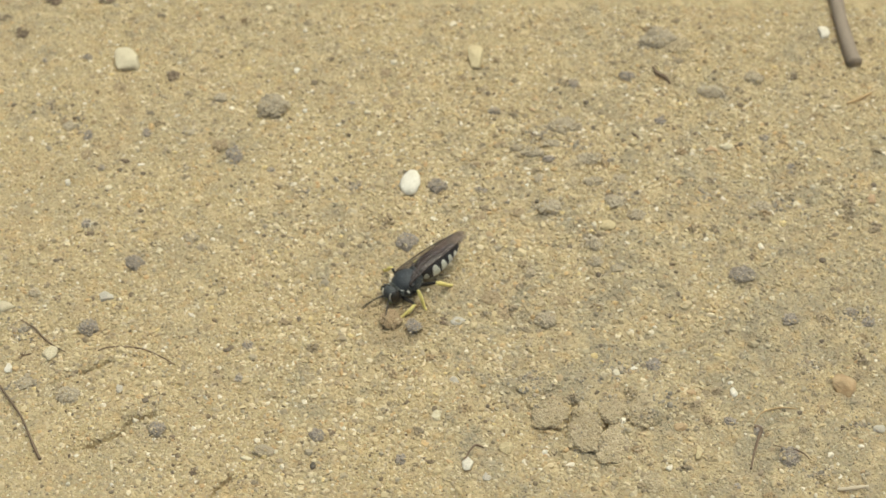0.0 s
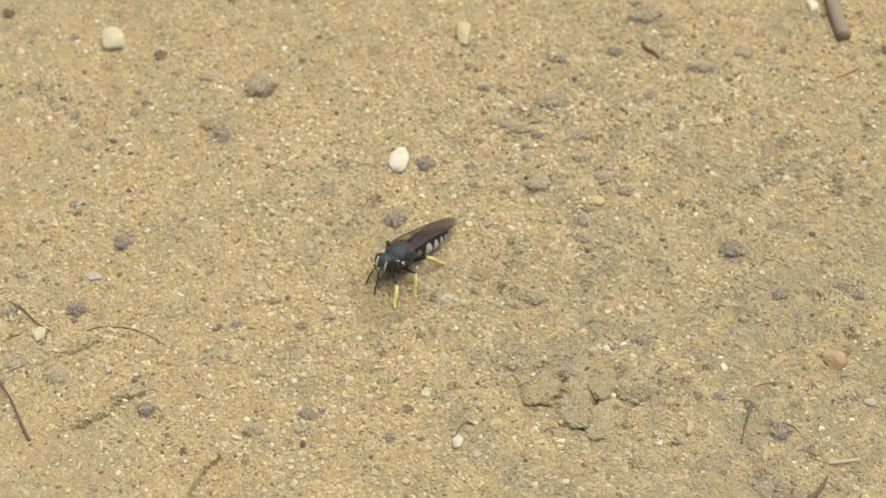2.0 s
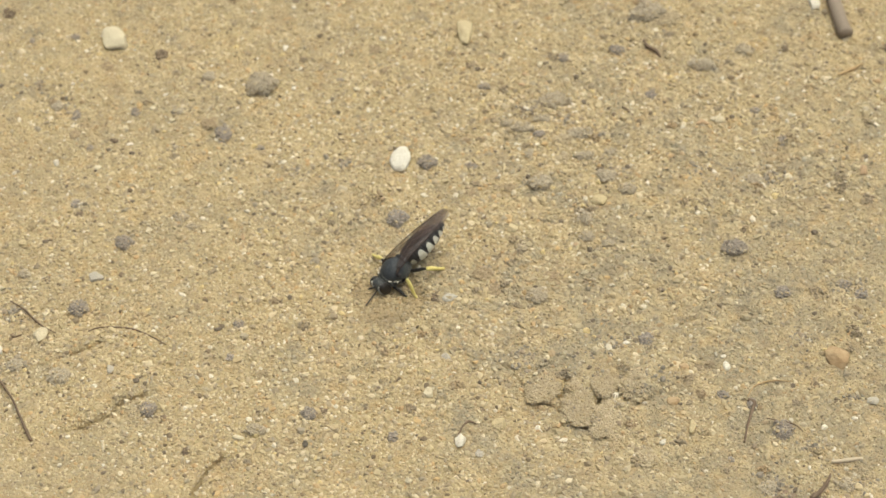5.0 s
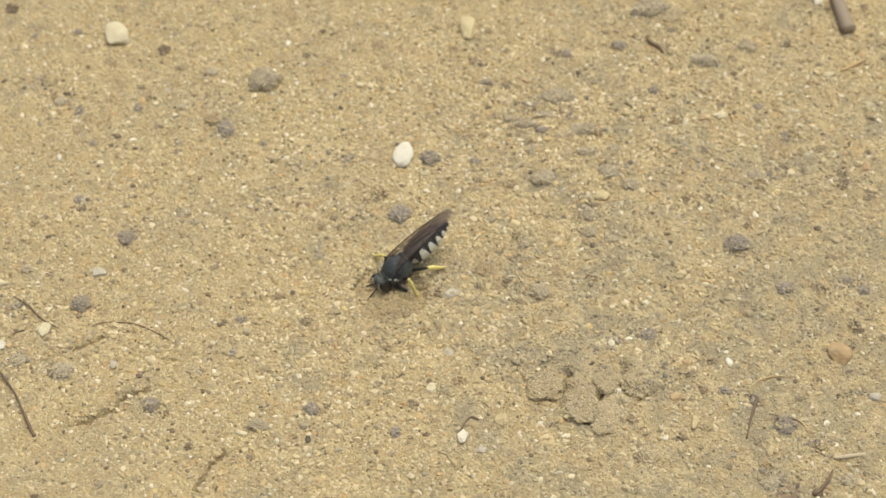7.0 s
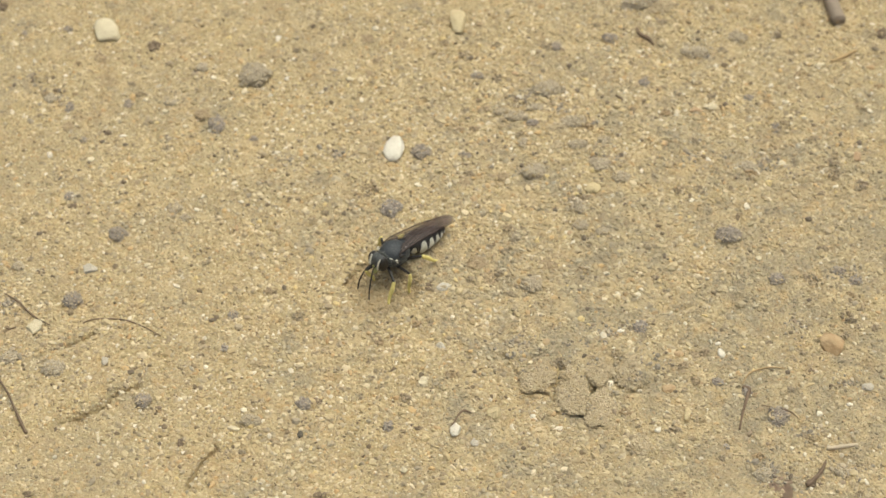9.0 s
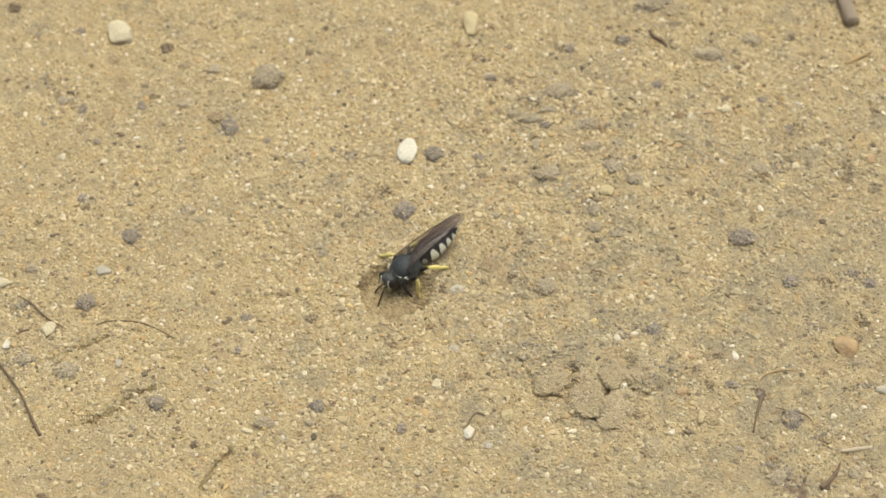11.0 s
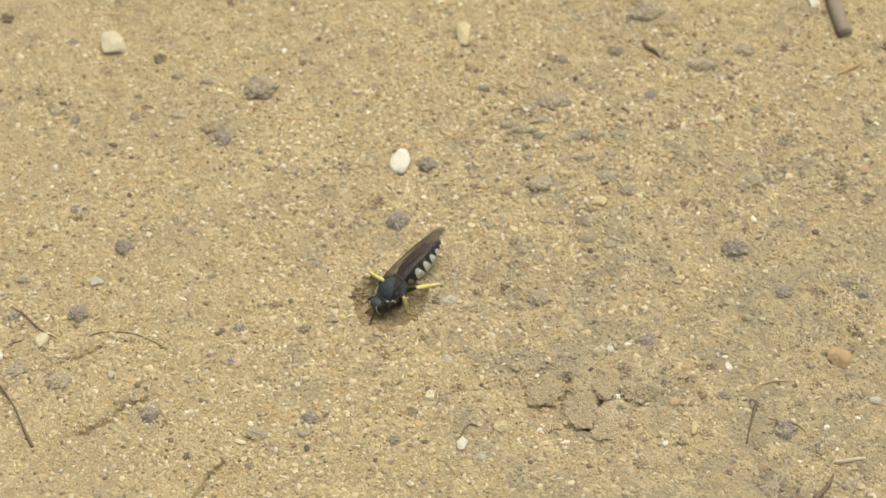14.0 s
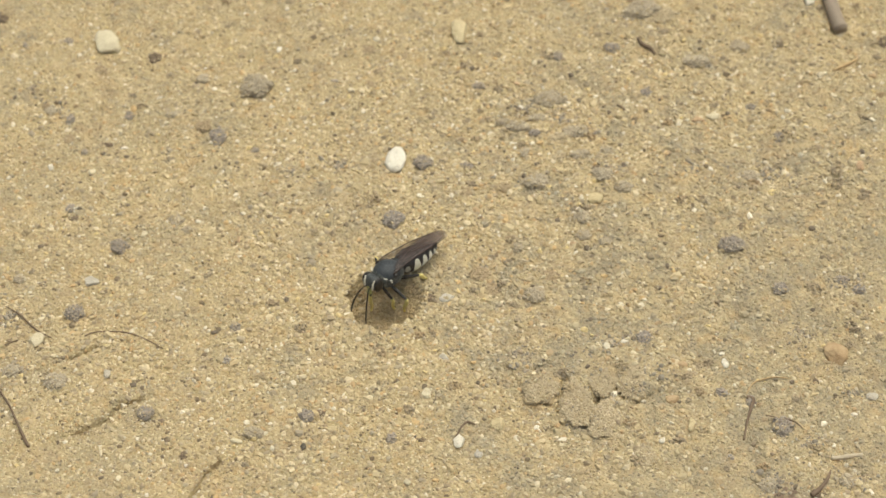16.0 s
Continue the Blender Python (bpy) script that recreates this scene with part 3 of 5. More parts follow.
def stone(kind, x, y, wide, deep, label, loose=False):
    """A stone or crumb, sizes in millimetres, sunk a little into the sand."""
    global count
    count += 1
    rng = random.Random(count)
    clod = kind in ("clod", "slate", "dark", "lump", "crust", "rust")
    bm = bmesh.new()
    bmesh.ops.create_icosphere(bm, subdivisions=4 if clod and wide > 2.6 else 3 if wide > 1.2 else 2, radius=1)
    tall = {"lump": 0.30, "clod": 0.60, "crust": 0.26, "slate": 0.62}.get(kind, 0.50) * min(wide, deep)
    shift = Vector((rng.uniform(0, 50), rng.uniform(0, 50), rng.uniform(0, 50)))
    cuts = [(Vector((rng.gauss(0, 1), rng.gauss(0, 1), rng.gauss(0, 0.8))).normalized(), rng.uniform(0.42, 0.86)) for _ in range(11)]
    for v in bm.verts:
        p = v.co.copy()
        if not clod:
            worn = 0.45 if kind == "white" and wide > 2.7 else 0.97
            for way, far in cuts:
                p -= way * max(0.0, p.dot(way) - far) * worn
        k = 1 + 0.20 * noise.noise(p * 1.1 + shift) + 0.09 * noise.noise(p * 2.6 + shift)
        if clod:
            lobed = 1.0 if kind == "lump" else 0.6
            k += lobed * (0.30 * noise.noise(Vector((p.x, p.y, p.z * 0.4)) * 1.7 + shift) - 0.13 * max(0.0, 0.22 - abs(noise.noise(p * 2.3 - shift))) / 0.22)
            k += lobed * 0.12 * noise.noise(p * 4.5 + shift) + 0.05 * noise.noise(p * 9 + shift)
        else:
            k = min(k, 1.02 + 0.14 * noise.noise(p * 2.2 + shift * 2)) + 0.08 * noise.noise(p * 5 + shift) + 0.045 * noise.noise(p * 11 + shift)
        k *= 1.0 if clod else 1.14
        v.co = Vector((p.x * wide / 2 * k, p.y * deep / 2 * k, p.z * tall / 2 * k)) * MM
    if clod:
        me = crumb_mesh(bm, wide, deep, tall, np.random.default_rng(count), STONES[kind], CORES[kind])
    else:
        me = bpy.data.meshes.new(kind)
        bm.to_mesh(me)
        bm.free()
        for f in me.polygons:
            f.use_smooth = True
        me.materials.append(STONES[kind])
    bark = "bark" in label
    name = "bark_scrap" if bark else ("soil_crumb" if clod else "pebble")
    ob = new(name, me)
    ground = float(level(np.array([x]), np.array([y]))[0]) if loose else height(x, y)
    ob.matrix_world = pose(x * MM, y * MM, (ground + tall * (-0.20 if kind == "lump" else 0.08 if clod else 0.06 if kind in ("slate2", "orange") else 0.24)) * MM, rng.uniform(-6, 6) - (2 if kind == "lump" else 0), rng.uniform(-6, 6), rng.uniform(-8, 8))
    return tagged(ob, label, "bark" if bark else ("soil" if clod else "pebble"), "" if bark else ("soil crumbs on the sand" if clod else "pebbles on the sand"))


def tube(points, radii, sides=8, rough=0.0, seed=0):
    """A closed, tapered tube through points in millimetres."""
    pts = []
    ctrl = [Vector(p) for p in points]
    for i in range(len(ctrl) - 1):
        p0, p1, p2, p3 = ctrl[max(i - 1, 0)], ctrl[i], ctrl[i + 1], ctrl[min(i + 2, len(ctrl) - 1)]
        for s in range(5):
            u = s / 5
            pts.append(((2 * p1) + (p2 - p0) * u + (2 * p0 - 5 * p1 + 4 * p2 - p3) * u * u + (3 * p1 - p0 - 3 * p2 + p3) * u ** 3) / 2)
    pts.append(ctrl[-1])
    bm = bmesh.new()
    rings, up = [], Vector((0.13, 0.21, 0.97))
    for i, p in enumerate(pts):
        way = (pts[min(i + 1, len(pts) - 1)] - pts[max(i - 1, 0)]).normalized()
        a = way.cross(up).normalized()
        b = a.cross(way)
        f = i / (len(pts) - 1) * (len(radii) - 1)
        k = min(int(f), len(radii) - 2)
        r = radii[k] + (radii[k + 1] - radii[k]) * (f - k)
        ring = []
        for j in range(sides):
            t = j * math.tau / sides
            rr = r * (1 + rough * noise.noise(Vector((i * 0.7 + seed, j * 1.3, seed * 3.1))))
            ring.append(bm.verts.new((p + (a * math.cos(t) + b * math.sin(t)) * rr) * MM))
        rings.append(ring)
    for ra, rb in zip(rings, rings[1:]):
        for j in range(sides):
            bm.faces.new((ra[j], ra[(j + 1) % sides], rb[(j + 1) % sides], rb[j]))
    bm.faces.new(rings[0][::-1])
    bm.faces.new(rings[-1])
    bmesh.ops.recalc_face_normals(bm, faces=bm.faces)
    return bm


def strand(name, flat, radii, material, label, category, lift=0.6, rough=0.25, sides=8, arch=0.0):
    """A root, fibre or twig lying on the sand along places (x, y)."""
    mid = (len(flat) - 1) / 2
    pts = [(x, y, height(x, y) + max(radii) * lift + arch * (1 - ((i - mid) / mid) ** 2)) for i, (x, y) in enumerate(flat)]
    ob = part(name, tube(pts, radii, sides, rough, len(flat)), material, None)
    return tagged(ob, label, category)


def bark_flake(x, y, wide, deep, turn):
    """A thin curled flake of bark lying on the sand."""
    bm = bmesh.new()
    rows = []
    for i in range(9):
        u = -1 + i / 4
        row = []
        for j in range(9):
            v = -1 + j / 4
            k = 1 + 0.16 * noise.noise(Vector((u * 1.7, v * 1.7, 4.2)))
            edge = math.sqrt(max(0.0, 1 - 0.45 * max(abs(u), abs(v)) ** 4 * min(abs(u), abs(v)) ** 2))
            row.append(bm.verts.new(Vector((u * wide / 2 * k * edge * (1 - 0.25 * v), v * deep / 2 * k * edge, 0.22 * u * u + 0.16 * noise.noise(Vector((u * 3, v * 3, 1.0)))) ) * MM))
        rows.append(row)
    for ra, rb in zip(rows, rows[1:]):
        for p, q, r, t in zip(ra, ra[1:], rb[1:], rb):
            bm.faces.new((p, t, r, q))
    bmesh.ops.solidify(bm, geom=bm.faces[:], thickness=0.22 * MM)
    bmesh.ops.recalc_face_normals(bm, faces=bm.faces)
    ob = part("bark_flake", bm, BARK, None)
    ob.matrix_world = pose(x * MM, y * MM, (height(x, y) + 0.12) * MM, 5, -4, turn)
    return tagged(ob, "thin reddish-brown flake of bark on the sand", "bark")


# ---- the wasp ----
def wasp_materials():
    n = Nodes("dark hairy cuticle", 0.55, 0.35)
    fuzz = n.noise(5200, 4, 0.7)
    n.bump(fuzz, 0.7, 0.00008)
    n.bsdf.inputs["Sheen Weight"].default_value = 0.12
    n.bsdf.inputs["Sheen Roughness"].default_value = 0.5
    cuticle = n.done(n.ramp(fuzz, [(0.35, (0.036, 0.039, 0.038)), (0.7, (0.105, 0.110, 0.102))]))
    n = Nodes("black shining cuticle", 0.52, 0.32)
    pits = n.noise(4200, 3, 0.6)
    n.bump(pits, 0.6, 0.00007)
    shine = n.done(n.ramp(pits, [(0.35, (0.030, 0.034, 0.036)), (0.7, (0.072, 0.078, 0.082))]))
    n = Nodes("black cuticle", 0.42, 0.4)
    black = n.done(n.ramp(n.noise(2500), [(0.3, (0.020, 0.018, 0.016)), (0.7, (0.050, 0.044, 0.038))]))
    n = Nodes("cream markings", 0.5, 0.3)
    cream = n.done(n.ramp(n.noise(2500), [(0.3, (0.62, 0.60, 0.49)), (0.7, (0.80, 0.77, 0.64))]))
    n = Nodes("yellow cuticle", 0.5, 0.3)
    yellow = n.done(n.ramp(n.noise(2500), [(0.3, (0.70, 0.59, 0.17)), (0.7, (0.86, 0.75, 0.30))]))
    n = Nodes("greenish yellow mouthparts", 0.5, 0.3)
    lip = n.done(n.ramp(n.noise(2500), [(0.3, (0.30, 0.31, 0.10)), (0.7, (0.45, 0.44, 0.18))]))
    n = Nodes("compound eye", 0.3, 0.4)
    eye = n.done(n.ramp(n.noise(3000), [(0.3, (0.016, 0.014, 0.012)), (0.7, (0.040, 0.034, 0.028))]))
    n = Nodes("smoky wing membrane", 0.34, 0.7)
    grain = n.noise(700, 3)
    sep = n.tree.nodes.new("ShaderNodeSeparateXYZ")
    n.link(n.coords(), sep.inputs[0])
    reach = n.calc("ADD", n.calc("MULTIPLY", sep.outputs["X"], -74.0), n.calc("MULTIPLY", n.calc("SUBTRACT", grain, 0.5), 0.16))
    bw = n.tree.nodes.new("ShaderNodeRGBToBW")
    n.link(n.ramp(reach, [(0.0, (0.22,) * 3), (0.26, (0.25,) * 3), (0.42, (0.33,) * 3), (0.62, (0.42,) * 3), (0.82, (0.36,) * 3), (0.95, (0.14,) * 3)]), bw.inputs[0])
    n.link(bw.outputs[0], n.bsdf.inputs["Alpha"])
    n.bump(n.noise(1600, 2), 0.35, 0.00006)
    wing = n.done(n.ramp(grain, [(0.35, (0.080, 0.050, 0.038)), (0.7, (0.145, 0.095, 0.076))]))
    n = Nodes("wing vein", 0.5, 0.3)
    vein = n.done(n.ramp(n.noise(2500), [(0.3, (0.030, 0.020, 0.015)), (0.7, (0.060, 0.040, 0.030))]))
    n = Nodes("short grey hair", 0.6, 0.2)
    hair = n.done(n.ramp(n.tree.nodes.new("ShaderNodeNewGeometry").outputs["Random Per Island"], [(0.0, (0.10, 0.10, 0.085)), (0.5, (0.22, 0.215, 0.18)), (0.85, (0.40, 0.38, 0.30))], "CONSTANT"))
    return cuticle, shine, black, cream, yellow, lip, eye, wing, vein, hair


CUTICLE, SHINE, BLACK, CREAM_MARK, YELLOW, LIP, EYE, WING, VEIN, HAIR = wasp_materials()


def ball(centre, radii, turn=(0, 0, 0), seg=24, rings=16, power=1.0):
    bm = bmesh.new()
    bmesh.ops.create_uvsphere(bm, u_segments=seg, v_segments=rings, radius=1)
    m = pose(centre[0] * MM, centre[1] * MM, centre[2] * MM, *turn)
    for v in bm.verts:
        p = Vector([math.copysign(abs(c) ** power, c) for c in v.co])
        v.co = m @ Vector((p.x * radii[0] * MM, p.y * radii[1] * MM, p.z * radii[2] * MM))
    return bm


# half-width, half-height and centre height of the abdomen along its length
ABDOMEN = ((-2.0, 0.75, 0.8, 0.25), (-2.6, 1.35, 1.3, 0.18), (-3.6, 1.80, 1.65, 0.08), (-4.9, 1.95, 1.72, 0.0), (-6.3, 1.86, 1.55, -0.05), (-7.8, 1.60, 1.28, -0.08), (-9.2, 1.15, 0.92, -0.12), (-10.1, 0.68, 0.55, -0.15), (-10.8, 0.22, 0.2, -0.18))


def girth(x):
    for a, b in zip(ABDOMEN, ABDOMEN[1:]):
        if b[0] <= x <= a[0]:
            f = (a[0] - x) / (a[0] - b[0])
            f = f * f * (3 - 2 * f) * 0.35 + f * 0.65
            return [p + (q - p) * f for p, q in zip(a[1:], b[1:])]
    return ABDOMEN[-1][1:]


def shell(x0, x1, a0, a1, grow, steps, sides, swell=0.0, closed=False):
    """A piece of the abdomen's skin from x0 to x1 and from angle a0 to a1 (0: its left side, 90: top)."""
    bm = bmesh.new()
    rows = []
    for i in range(steps + 1):
        u = i / steps
        x = x0 + (x1 - x0) * u
        w, h, c = girth(x)
        g = grow + swell * math.sin(math.pi * min(u * 1.15, 1.0)) - (0.10 if u > 0.93 and swell else 0)
        row = []
        for j in range(sides + (0 if closed else 1)):
            t = radians(a0 + (a1 - a0) * j / sides)
            row.append(bm.verts.new(Vector((x, (w + g) * math.cos(t), c + (h + g) * math.sin(t))) * MM))
        rows.append(row)
    for ra, rb in zip(rows, rows[1:]):
        n = len(ra)
        for j in range(n if closed else n - 1):
            bm.faces.new((ra[j], ra[(j + 1) % n], rb[(j + 1) % n], rb[j]))
    if closed:
        bm.faces.new(rows[0]), bm.faces.new(rows[-1][::-1])
    else:
        bmesh.ops.solidify(bm, geom=bm.faces[:], thickness=0.05 * MM)
    bmesh.ops.recalc_face_normals(bm, faces=bm.faces)
    return bm


def spot(x0, x1, mid, half, grow=0.09):
    """A rounded patch on the abdomen's skin, its middle at the angle mid, half its reach in degrees."""
    bm = bmesh.new()
    rows = []
    for i in range(11):
        u = -1 + i / 5
        reach = half * max(0.12, 1 - abs(u) ** 3.2) ** 0.5 * (1 + 0.12 * u)
        row = []
        for j in range(9):
            v = -1 + j / 4
            x = (x0 + x1) / 2 + (x1 - x0) / 2 * u * (1 - 0.14 * abs(v) ** 3)
            w, h, c = girth(x)
            t = radians(mid + reach * v)
            row.append(bm.verts.new(Vector((x, (w + grow) * math.cos(t), c + (h + grow) * math.sin(t))) * MM))
        rows.append(row)
    for ra, rb in zip(rows, rows[1:]):
        for k in range(8):
            bm.faces.new((ra[k], ra[k + 1], rb[k + 1], rb[k]))
    bmesh.ops.solidify(bm, geom=bm.faces[:], thickness=0.05 * MM)
    bmesh.ops.recalc_face_normals(bm, faces=bm.faces)
    return bm


def hair_coat(centre, radii, n, length, seed, low, high, lean=-0.5):
    """Short hairs standing on an egg-shaped body, between two heights of its surface (-1 to 1)."""
    rng = random.Random(seed)
    bm = bmesh.new()
    while n:
        way = Vector((rng.gauss(0, 1), rng.gauss(0, 1), rng.gauss(0, 1))).normalized()
        if not low < way.z < high:
            continue
        n -= 1
        root = Vector([c + way[i] * radii[i] * 0.98 for i, c in enumerate(centre)])
        out = Vector([way[i] / radii[i] for i in range(3)]).normalized()
        tip = root + (out + Vector((lean + rng.gauss(0, 0.25), rng.gauss(0, 0.25), rng.gauss(0, 0.25)))).normalized() * length * rng.uniform(0.6, 1.3)
        a = out.orthogonal().normalized()
        b = out.cross(a)
        base = [bm.verts.new((root + (a * math.cos(k * 2.1) + b * math.sin(k * 2.1)) * 0.03) * MM) for k in range(3)]
        top = bm.verts.new(tip * MM)
        for k in range(3):
            bm.faces.new((base[k], base[(k + 1) % 3], top))
    return bm


def wing_outline(u):
    """Outer and inner edge of the folded wing, as distances from the body's middle, at the share u of its length."""
    outer = float(np.interp(u, [0, 0.08, 0.2, 0.4, 0.6, 0.75, 0.86, 0.94, 0.98, 1], [1.95, 1.93, 1.84, 1.66, 1.54, 1.46, 1.36, 1.16, 0.92, 0.45]))
    inner = float(np.interp(u, [0, 0.08, 0.2, 0.4, 0.6, 0.75, 0.86, 0.94, 0.98, 1], [1.45, 1.0, 0.3, -0.55, -0.88, -0.95, -0.90, -0.68, -0.42, 0.10]))
    return outer, inner


def wing_mesh(side):
    """One folded forewing, lying back over the abdomen like half a roof."""
    bm = bmesh.new()
    rows, length = [], 13.1
    for i in range(33):
        u = i / 32
        outer, inner = wing_outline(u)
        crown = float(np.interp(u, [0, 0.12, 0.3, 0.5, 0.7, 0.85, 1], [1.55, 1.95, 2.08, 2.02, 1.78, 1.56, 1.36]))
        fall = float(np.interp(u, [0, 0.2, 0.5, 0.75, 1], [0.10, 0.11, 0.14, 0.12, 0.08]))
        row = []
        for j in range(11):
            v = j / 10
            y = outer + (inner - outer) * v
            z = crown - fall * y * y + 0.035 * math.sin(v * 17 + u * 5) + (0.07 if side > 0 else 0.0)
            row.append(bm.verts.new(Vector((0.6 - u * length, side * y, z)) * MM))
        rows.append(row)
    for ra, rb in zip(rows, rows[1:]):
        for a, b, c, d in zip(ra, ra[1:], rb[1:], rb):
            bm.faces.new((a, b, c, d))
    return bm, rows


def build_wing(side, wasp):
    bm, rows = wing_mesh(side)
    grid = [[v.co / MM for v in row] for row in rows]
    bmesh.ops.remove_doubles(bm, verts=bm.verts, dist=1e-6)
    bmesh.ops.solidify(bm, geom=bm.faces[:], thickness=0.03 * MM)
    wing = part("wing", bm, WING, wasp, "smoky brown translucent folded wing")
    up = Vector((0, 0, 0.05))
    for path, thick in (([(0, 1), (4, 0), (12, 0), (19, 0), (25, 1), (28, 2)], 0.11), ([(1, 5), (6, 4), (13, 4), (17, 3), (21, 2), (24, 1)], 0.075), ([(2, 8), (8, 7), (14, 7), (20, 7), (23, 6)], 0.065), ([(13, 4), (14, 5), (14, 7)], 0.05),
                        ([(17, 3), (18, 5), (20, 7)], 0.05), ([(20, 2), (21, 4), (23, 6)], 0.05), ([(14, 7), (16, 9)], 0.045)):
        part("vein", tube([grid[i][j] + up for i, j in path], [thick, thick * 0.6], 5), VEIN, wing)
    return wing


LEGS = (  # name, hip, femur length, lower length, thickness, foot ahead of the body and out of it on the left and on the right
    ("fore_leg", (1.9, 0.9, -1.2), 2.8, 3.7, 0.27, (2.9, 4.9), (2.8, 0.8)),
    ("middle_leg", (0.4, 1.2, -1.5), 3.3, 3.8, 0.27, (0.4, 5.8), (1.5, 5.7)),
    ("hind_leg", (-1.5, 1.1, -1.2), 3.4, 4.5, 0.30, (-6.3, 4.1), (-8.2, 2.0)),
)
KNEES = {"fore_leg": ((0.1, 0.9, 0.4), (0.6, 0.05, 0.1)), "middle_leg": ((0.05, 1.0, 0.45), (-0.1, 0.4, 0.9)), "hind_leg": ((-0.3, 0.8, 0.55), (-0.2, 0.5, 0.1))}


def build_wasp():
    wasp = new("sand_wasp")
    wasp.empty_display_size = 0.002
    tagged(wasp, "black sand wasp with cream side spots digging a pit", "wasp")
    thorax = part("thorax", ball((-0.05, 0, -0.05), (2.65, 2.12, 1.85), seg=36, rings=24, power=0.95), CUTICLE, wasp, "dark grey hairy thorax")
    part("scutum", ball((0.12, 0, 0.42), (2.28, 2.10, 1.66), (0, 6, 0), 40, 28), SHINE, thorax, "black shining back plate")
    part("scutellum", ball((-1.95, 0, 0.95), (0.60, 1.25, 0.62)), SHINE, thorax)
    part("propodeum", ball((-2.05, 0, -0.05), (0.85, 1.4, 1.35)), CUTICLE, thorax)
    part("collar", ball((1.95, 0, 0.05), (0.55, 1.62, 1.15)), CUTICLE, thorax)
    part("hair_coat", hair_coat((-0.05, 0, -0.05), (2.65, 2.12, 1.85), 1700, 0.30, 3, -0.8, 0.45), HAIR, thorax, "short grey hair on the flanks")
    part("hair_coat", hair_coat((1.95, 0, 0.05), (0.62, 1.66, 1.18), 420, 0.28, 5, -0.6, 1.0, 0.2), HAIR, thorax, "short grey hair on the collar")
    for s in (1, -1):
        part("shoulder_mark", ball((1.95, s * 1.55, 0.90), (0.08, 0.34, 0.07), (0, 15, s * 28), 14, 10), CREAM_MARK, thorax, "cream shoulder mark")
        part("side_mark", ball((1.35, s * 2.12, 0.62), (0.26, 0.10, 0.09), (0, 0, s * -12), 14, 10), CREAM_MARK, thorax, "cream side mark")
        part("side_mark", ball((1.15, s * 2.12, 0.12), (0.16, 0.09, 0.17), (0, 0, s * -8), 14, 10), CREAM_MARK, thorax, "cream side mark")
        part("wing_base", ball((0.25, s * 2.0, 0.95), (0.42, 0.32, 0.26), seg=14, rings=10), BLACK, thorax)
    head = part("head", ball((3.08, 0, 0.0), (1.0, 1.62, 1.46), (0, 18, 0), 30, 20), CUTICLE, wasp, "dark head with grey fuzz")
    part("hair_coat", hair_coat((3.08, 0, 0.0), (1.03, 1.45, 1.48), 520, 0.24, 9, -0.7, 1.0, 0.3), HAIR, head, "short grey hair on the face")
    for s in (1, -1):
        part("eye", ball((3.10, s * 1.16, 0.08), (0.94, 0.54, 1.36), (0, 18, s * 8), 24, 16), EYE, head, "large dark compound eye")
        part("eye_stripe", tube([(3.72, s * 0.98, 1.15), (3.98, s * 0.90, 0.55), (4.06, s * 0.86, -0.2), (3.95, s * 0.72, -0.75)], [0.10, 0.17, 0.17, 0.12], 8), CREAM_MARK, head, "cream stripe along the eye")
    part("upper_lip", ball((3.72, 0, -1.30), (0.40, 0.46, 0.78), (0, -20, 0), 16, 12), LIP, head, "greenish yellow upper lip")
    part("face_plate", ball((3.85, 0, -0.62), (0.30, 0.62, 0.40), (0, 10, 0), 16, 10), LIP, head)
    cuts = (-2.0, -3.75, -5.5, -7.1, -8.5, -9.7, -10.8)
    spots = ((-2.45, -3.3, 26), (-3.92, -5.36, 48), (-5.70, -6.98, 47), (-7.30, -8.36, 46), (-8.68, -9.52, 42), (-9.9, -10.3, 30))
    for x0, x1, (front, back, half) in zip(cuts, cuts[1:], spots):
        seg = part("abdomen_segment", shell(x0, x1 - (0.10 if x1 > -10 else 0), 0, 360, 0.0, 10, 36, 0.07, True), BLACK, wasp, "black abdomen segment")
        for mid in (-9, 189):
            part("side_spot", spot(front, back, mid, half), CREAM_MARK, seg, "cream side spot")
    for s in (1, -1):
        build_wing(s, wasp)
    feelers = []
    for s in (1, -1):
        bm = tube([(0, 0, 0), (0.7, s * 0.15, 0.15), (1.6, s * 0.45, -0.45), (2.9, s * 0.75, -1.7), (3.9, s * 0.85, -3.2), (4.4, s * 0.80, -4.4)], [0.13, 0.09, 0.11, 0.12, 0.11, 0.07], 8, 0.12)
        feelers.append((part("antenna", bm, BLACK, wasp, "thin black antenna"), s))
    limbs = []
    for name, hip, a, b, thick, *feet in LEGS:
        for s in (1, -1):
            leg = part(name, tube([(0, 0, 0), (a * 0.35, 0, 0.06), (a, 0, 0)], [thick * 0.75, thick * 1.05, thick * 0.6], 10), BLACK, wasp, "black leg with a yellow lower half")
            shin_end = b * 0.52
            shin = part("shin", tube([(0, 0, 0), (shin_end * 0.55, 0, 0.08), (shin_end, 0, 0), (b * 0.76, 0, -0.10), (b, 0, 0.14)], [thick * 0.85, thick * 1.25, thick * 1.15, thick * 0.95, thick * 0.7], 8, 0.15), YELLOW, leg, "yellow shin and foot")
            limbs.append((leg, shin, name, Vector((hip[0], hip[1] * s, hip[2])), a, b, feet[0 if s > 0 else 1], s, Vector(KNEES[name][0 if s > 0 else 1]) * Vector((1, s, 1))))
    return wasp, feelers, limbs


